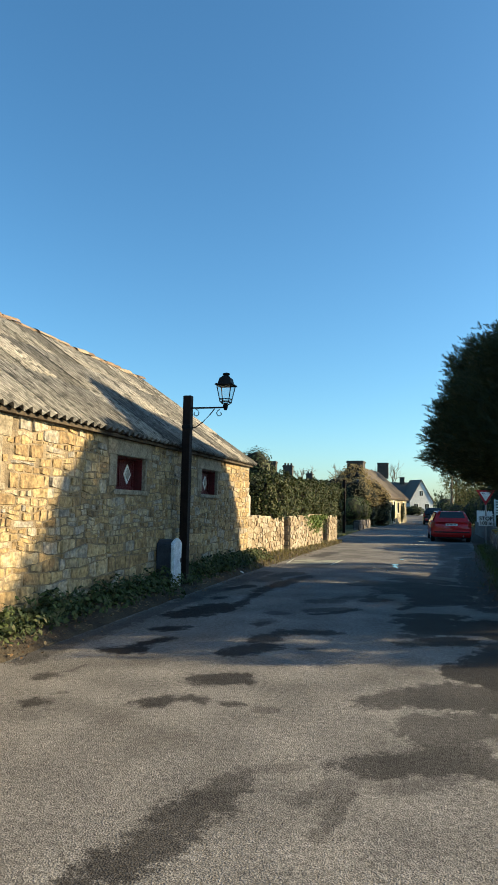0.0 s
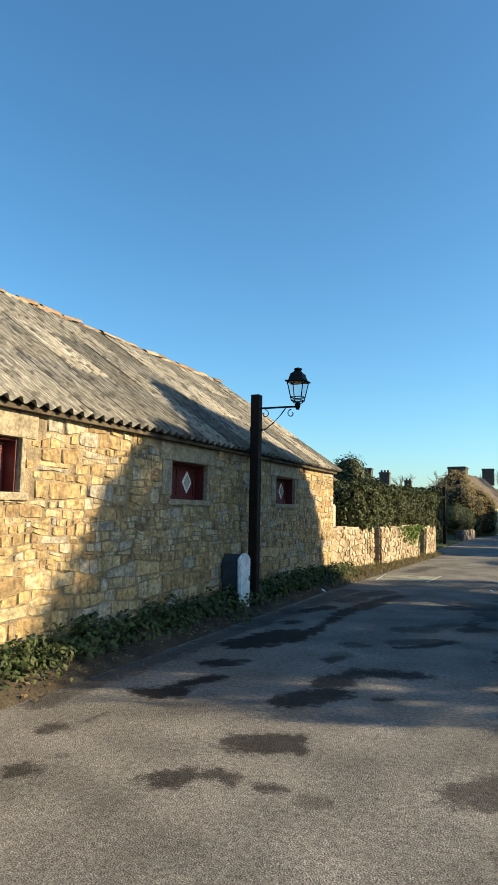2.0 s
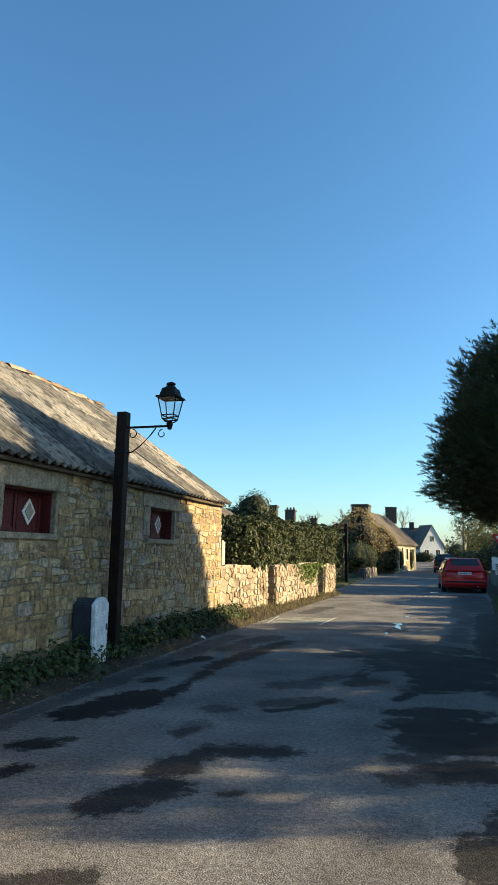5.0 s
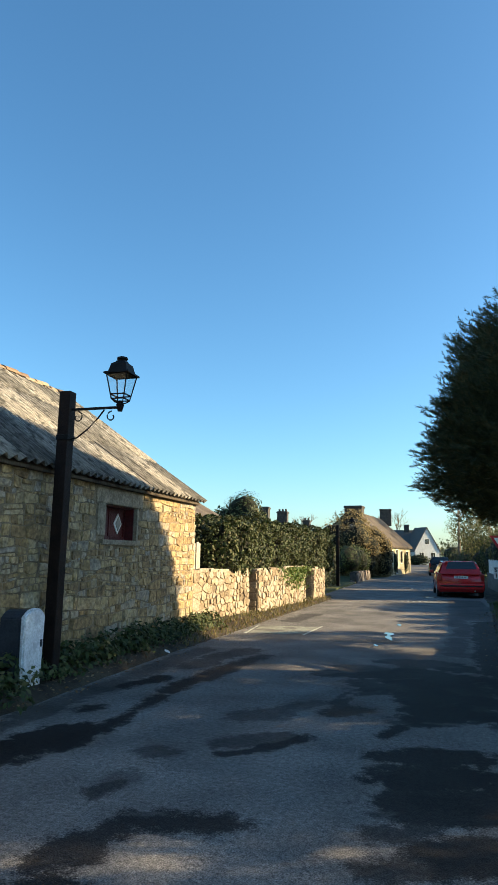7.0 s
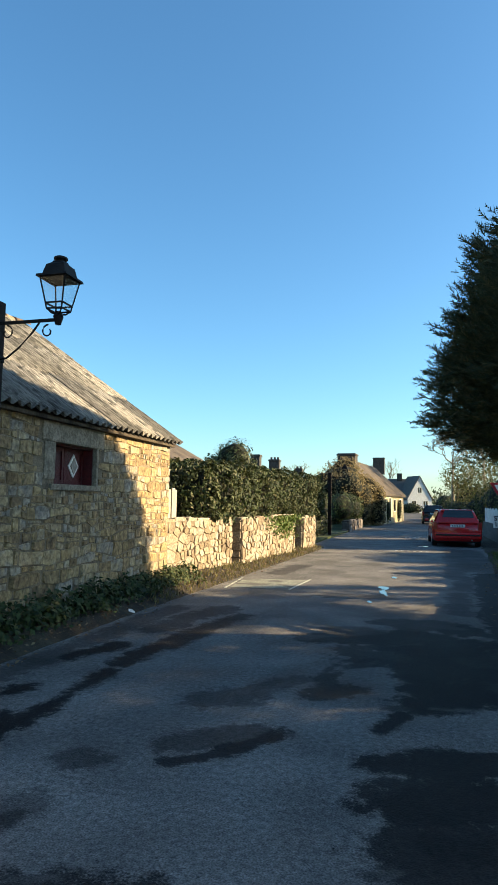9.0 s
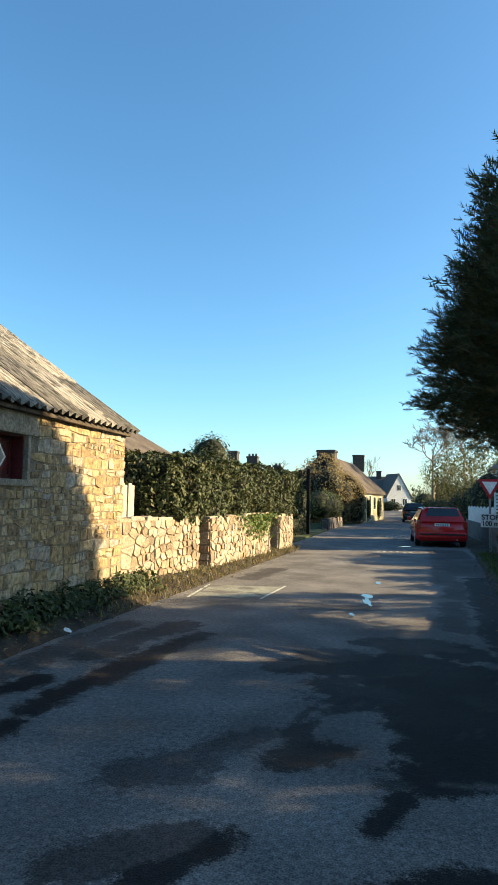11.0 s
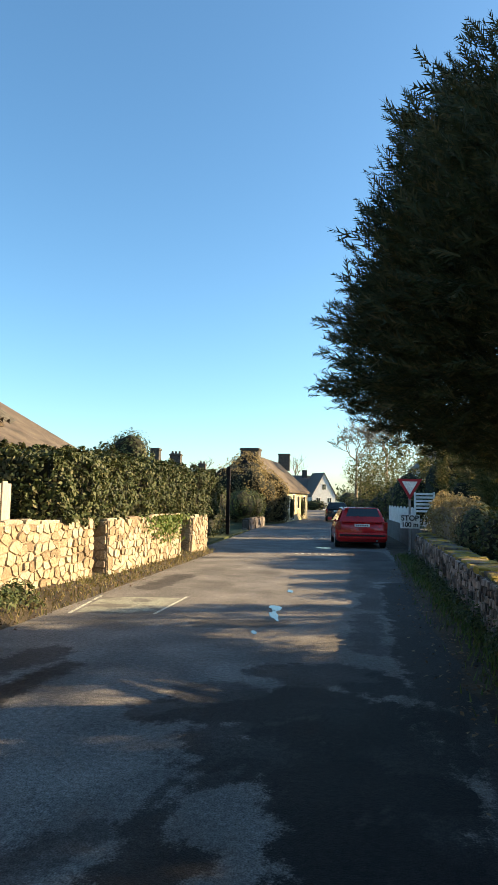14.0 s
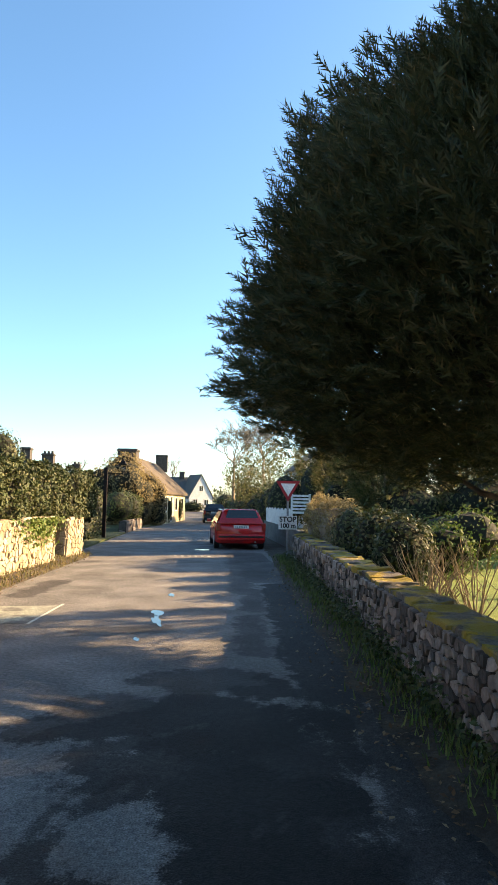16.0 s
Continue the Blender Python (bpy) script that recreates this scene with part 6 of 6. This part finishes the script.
def house(name, label, x0, x1, y0, y1, eave, ridge, wall_mat, roof_mat, axis="y", windows=(), chimneys=(), over=0.25):
    """A gabled house with its ridge along axis; windows: (face, u, z, w, h) on '+x' or '-y'."""
    ob = thing(name, label, "house")
    cx, cy = (x0 + x1) / 2, (y0 + y1) / 2
    bm = bm_box(x0, x1, y0, y1, -0.2, eave)
    part("wall", bm, wall_mat, ob)
    if axis == "y":
        g = bm_prism([(x0, eave), (x1, eave), (cx, ridge - 0.08)], y1 - y0, "y")
        bmesh.ops.translate(g, verts=g.verts, vec=(0, y0, 0))
        rf = [(x0 - over, eave - 0.12), (cx, ridge), (x1 + over, eave - 0.12), (x1 + over, eave - 0.28), (cx, ridge - 0.16), (x0 - over, eave - 0.28)]
        rb = bm_prism(rf, y1 - y0 + 0.3, "y")
        bmesh.ops.translate(rb, verts=rb.verts, vec=(0, y0 - 0.15, 0))
    else:
        g = bm_prism([(y0, eave), (y1, eave), (cy, ridge - 0.08)], x1 - x0, "x")
        bmesh.ops.translate(g, verts=g.verts, vec=(x0, 0, 0))
        rf = [(y0 - over, eave - 0.12), (cy, ridge), (y1 + over, eave - 0.12), (y1 + over, eave - 0.28), (cy, ridge - 0.16), (y0 - over, eave - 0.28)]
        rb = bm_prism(rf, x1 - x0 + 0.3, "x")
        bmesh.ops.translate(rb, verts=rb.verts, vec=(x0 - 0.15, 0, 0))
    part("gable", g, wall_mat, ob)
    bmesh.ops.recalc_face_normals(rb, faces=rb.faces)
    part("roof", rb, roof_mat, ob)
    for face, u, z, w, h in windows:
        if face == "+x":
            wn_ = part("window", bm_box(x1 - 0.05, x1 + 0.02, u - w / 2, u + w / 2, z, z + h, 0.01), M_WHITE, ob, "white-framed window")
            part("pane", bm_box(x1 + 0.021, x1 + 0.03, u - w * 0.40, u - 0.03, z + 0.08, z + h - 0.08), M_CAR_GLASS, wn_)
            part("pane", bm_box(x1 + 0.021, x1 + 0.03, u + 0.03, u + w * 0.40, z + 0.08, z + h - 0.08), M_CAR_GLASS, wn_)
        else:
            wn_ = part("window", bm_box(u - w / 2, u + w / 2, y0 - 0.02, y0 + 0.05, z, z + h, 0.01), M_WHITE, ob, "white-framed window")
            part("pane", bm_box(u - w * 0.40, u - 0.03, y0 - 0.03, y0 - 0.021, z + 0.08, z + h - 0.08), M_CAR_GLASS, wn_)
            part("pane", bm_box(u + 0.03, u + w * 0.40, y0 - 0.03, y0 - 0.021, z + 0.08, z + h - 0.08), M_CAR_GLASS, wn_)
    for x, y, w, d, z0, z1, pots in chimneys:
        ch = part("chimney", bm_box(x - w / 2, x + w / 2, y - d / 2, y + d / 2, z0, z1, 0.02), M_DARK_STONE, ob, "dark stone chimney stack")
        part("chimney_cap", bm_box(x - w / 2 - 0.06, x + w / 2 + 0.06, y - d / 2 - 0.06, y + d / 2 + 0.06, z1 - 0.18, z1 - 0.05, 0.02), M_DARK_STONE, ch)
        for k in range(pots):
            px = x - w / 2 + (k + 0.5) * w / pots
            part("chimney_pot", bm_tube([(px, y, z1 - 0.05), (px, y, z1 + 0.22)], [0.11, 0.09], 8), M_DARK_STONE, ch)
    return ob


cottage = house("cottage", "low cream-walled cottage with a weathered brown roof", -8.6, -3.15, 53, 66, 2.45, 5.0, M_YELLOW_WALL, M_THATCH, "y",
      [("+x", 55.5, 0.9, 1.0, 1.1), ("+x", 58, 0.1, 0.95, 2.0), ("+x", 60.5, 0.9, 1.1, 1.1), ("+x", 64, 0.9, 1.1, 1.1)], [(-5.75, 54.2, 1.35, 1.0, 4.2, 5.35, 0)])
cottage.matrix_basis = Matrix.Translation((-3.15, 53, 0)) @ pose(0, 0, 0, 0, 0, -6) @ Matrix.Translation((3.15, -53, 0))
hedge_thing("creeper", "rusty creeper covering the cottage's gable", "creeper", [(-8.6, -3.7, 51.9, 52.75, 0.0, 3.6)], 0.07, 5000, M_DRY, 140, lump=0.3)
house("house", "taller stone house with a dark slate roof", -9.4, -3.6, 82, 98, 3.4, 6.2, M_DARK_STONE, M_SLATE, "y", [("+x", 86, 1.0, 1.0, 1.3), ("+x", 92, 1.0, 1.0, 1.3)], [(-5.75, 93, 1.5, 1.1, 5.5, 7.75, 0)])
white_house = house("house", "white gabled house with a dark slate roof", -2.6, 2.0, 122, 126.5, 2.5, 6.6, M_WHITE_WALL, M_SLATE, "y", [("-y", -0.3, 3.5, 0.9, 1.1), ("-y", -1.4, 1.0, 1.0, 1.2), ("-y", 0.8, 1.0, 1.0, 1.2)], [])
white_house.matrix_basis = Matrix.Translation((-0.5, 122, 0)) @ pose(0, 0, 0, 0, 0, 28) @ Matrix.Translation((0.2, -122, 0))
house("house", "slate-roofed wing beside the white house", -7.5, -2.95, 123, 130, 2.6, 6.2, M_WHITE_WALL, M_SLATE, "x", [("-y", -4.6, 2.6, 0.9, 1.0)], [(-4.2, 126.5, 0.9, 0.9, 5.8, 7.2, 0)])
house("house", "stone farmhouse behind the hedge with two chimney stacks", -19, -11.5, 54, 70, 2.6, 4.8, M_DARK_STONE, M_SLATE, "y", [("+x", 60, 1.0, 1.0, 1.2)], [(-13.5, 57, 0.72, 0.7, 3.4, 5.5, 0), (-13.3, 63, 0.95, 0.7, 3.4, 5.5, 3), (-12.5, 71, 0.7, 0.7, 2.6, 5.1, 2)])
house("outbuilding", "slate-roofed outbuilding behind the barn", -14.4, -7.3, 18.6, 27.4, 2.75, 4.75, M_BARN_MORTAR, M_THATCH, "y", [], [])
house("house", "pale rendered house half hidden by trees", 6.6, 11.5, 52, 60, 4.3, 6.4, M_WHITE_WALL, M_SLATE, "y", [("-y", 8.4, 1.0, 1.0, 1.2)], [])

# ---- plants past the garden wall ----
hedge_thing("hedge", "dark ivy-covered bank beyond the garden wall", "hedge", [(-5.6, -4.6, 28.4, 39, 0.0, 2.2)], 0.055, 7000, M_HEDGE, 121, lump=0.2)
bush("shrub", "variegated grey-green shrub over a low wall", "shrub", [(-4.7, 43.5, 1.35, 0.8, 1.8, 0.95), (-4.5, 46.5, 1.25, 0.8, 1.6, 0.9)], 0.06, 3600, M_WEED, 122)
rubble_wall("wall_lane", "low grey rubble wall under the shrubs", (-4.1, 41.5), (-3.9, 48), 0.0, 0.55, 0.35, GREY_SET, (0.34, 0.24), 123, pick=lambda u, v: True, limit=60)
bush("tree", "small rusty-leaved tree at the cottage's corner", "tree", [(-5.0, 49.6, 2.7, 1.2, 1.2, 1.2), (-4.3, 51.4, 2.1, 1.0, 1.2, 1.2), (-5.4, 51.6, 3.6, 1.2, 1.2, 0.8), (-6.6, 50.5, 2.6, 1.4, 1.2, 1.5), (-4.6, 51.2, 1.0, 1.1, 1.0, 1.0), (-6.2, 51.5, 1.2, 1.3, 0.8, 1.2), (-4.0, 52.2, 1.6, 0.7, 0.8, 1.2), (-5.6, 52.2, 4.2, 1.1, 0.8, 0.7), (-3.9, 52.3, 2.7, 0.8, 0.7, 0.9), (-3.3, 52.6, 0.9, 0.7, 0.7, 1.0), (-3.2, 52.5, 2.0, 0.6, 0.6, 0.9)], 0.07, 12000, M_DRY, 124, lump=0.35)
bush("shrub", "clipped round dark shrub before the cottage", "shrub", [(-3.45, 54.6, 0.62, 0.75, 0.75, 0.66)], 0.045, 1500, M_HEDGE, 125, lump=0.08)
bush("shrub", "climbing shrub on the cottage front", "shrub", [(-2.75, 56.8, 1.0, 0.3, 0.5, 0.95), (-2.1, 62.3, 1.0, 0.25, 0.4, 0.9)], 0.05, 1300, M_WEED, 126)
bush("tree", "dark rounded evergreen behind the hedge", "tree", [(-12.8, 48, 4.3, 1.5, 1.5, 1.7), (-14.2, 48.4, 3.6, 1.2, 1.2, 1.3), (-11.9, 48, 3.4, 1.2, 1.2, 1.2)], 0.10, 4200, M_HEDGE, 127, lump=0.3)
evergreen("conifer", "small pointed conifer behind the outbuilding", -16.3, 31, 6.4, 1.1, 128, M_GRASS, 1500, 0.35, 1.0)
for k, (x, y, h) in enumerate(((-12.5, 128, 11.5), (-16, 120, 11), (-6.5, 140, 13.5), (-22, 118, 10.5), (-10, 140, 12.5), (7, 120, 11))):
    bare_tree("bare_tree", "distant leafless tree behind the roofs", (x, y, 0), h, 30 + k, spread=0.55, levels=4, trunk_r=0.2)
bush("shrub", "shrubs where the lane bends out of sight", "shrub", [(3.4, 112, 1.6, 2, 3, 1.8), (-2.2, 118, 0.8, 2.2, 1, 0.9), (7, 105, 2.4, 3, 4, 2.6), (12, 95, 2.6, 3, 5, 2.8)], 0.14, 4200, M_HEDGE, 129)
far = thing("tree_belt", "far belt of trees closing the view", "trees", kind="stuff")
P, D = ellipsoid_leaves([(x, 175 + 12 * math.sin(x), 3, 9, 5, 3.5 + 1.5 * math.sin(x * 0.7)) for x in range(-110, 130, 12)], 12000, 130, 0.3)
V, F = leaf_field(P, D, 0.35, seed=131)
raw("leaves", V, F, M_HEDGE, far)

# ---- stones of the barn's lane face, last ----
holes = []
for a, b in WINDOWS:
    holes += [(a - B0, b + 0.05 - B0, WZ0 - 0.07, WZ1), (a - 0.24 - B0, a - B0, WZ0 + 0.06, WZ1), (a - 0.30 - B0, b + 0.2 - B0, WZ1 - 0.01, WZ1 + 0.25)]
m, length = wall_frame((BX, B0), (BX, B1), 0.0, 1)
cells = coursed_cells(0, length, 0.0, EAVE - 0.02, (0.06, 0.16), (0.9, 3.2), 61, holes, 0.05)
stone_face(barn, cells, m, 0.0022, 0.012, M_BARN_STONE, M_BARN_REST, 62, lambda u, v: 11.6 < u < 19.0 and v > 0.3, limit=290, chop=(0.04, 0.17))
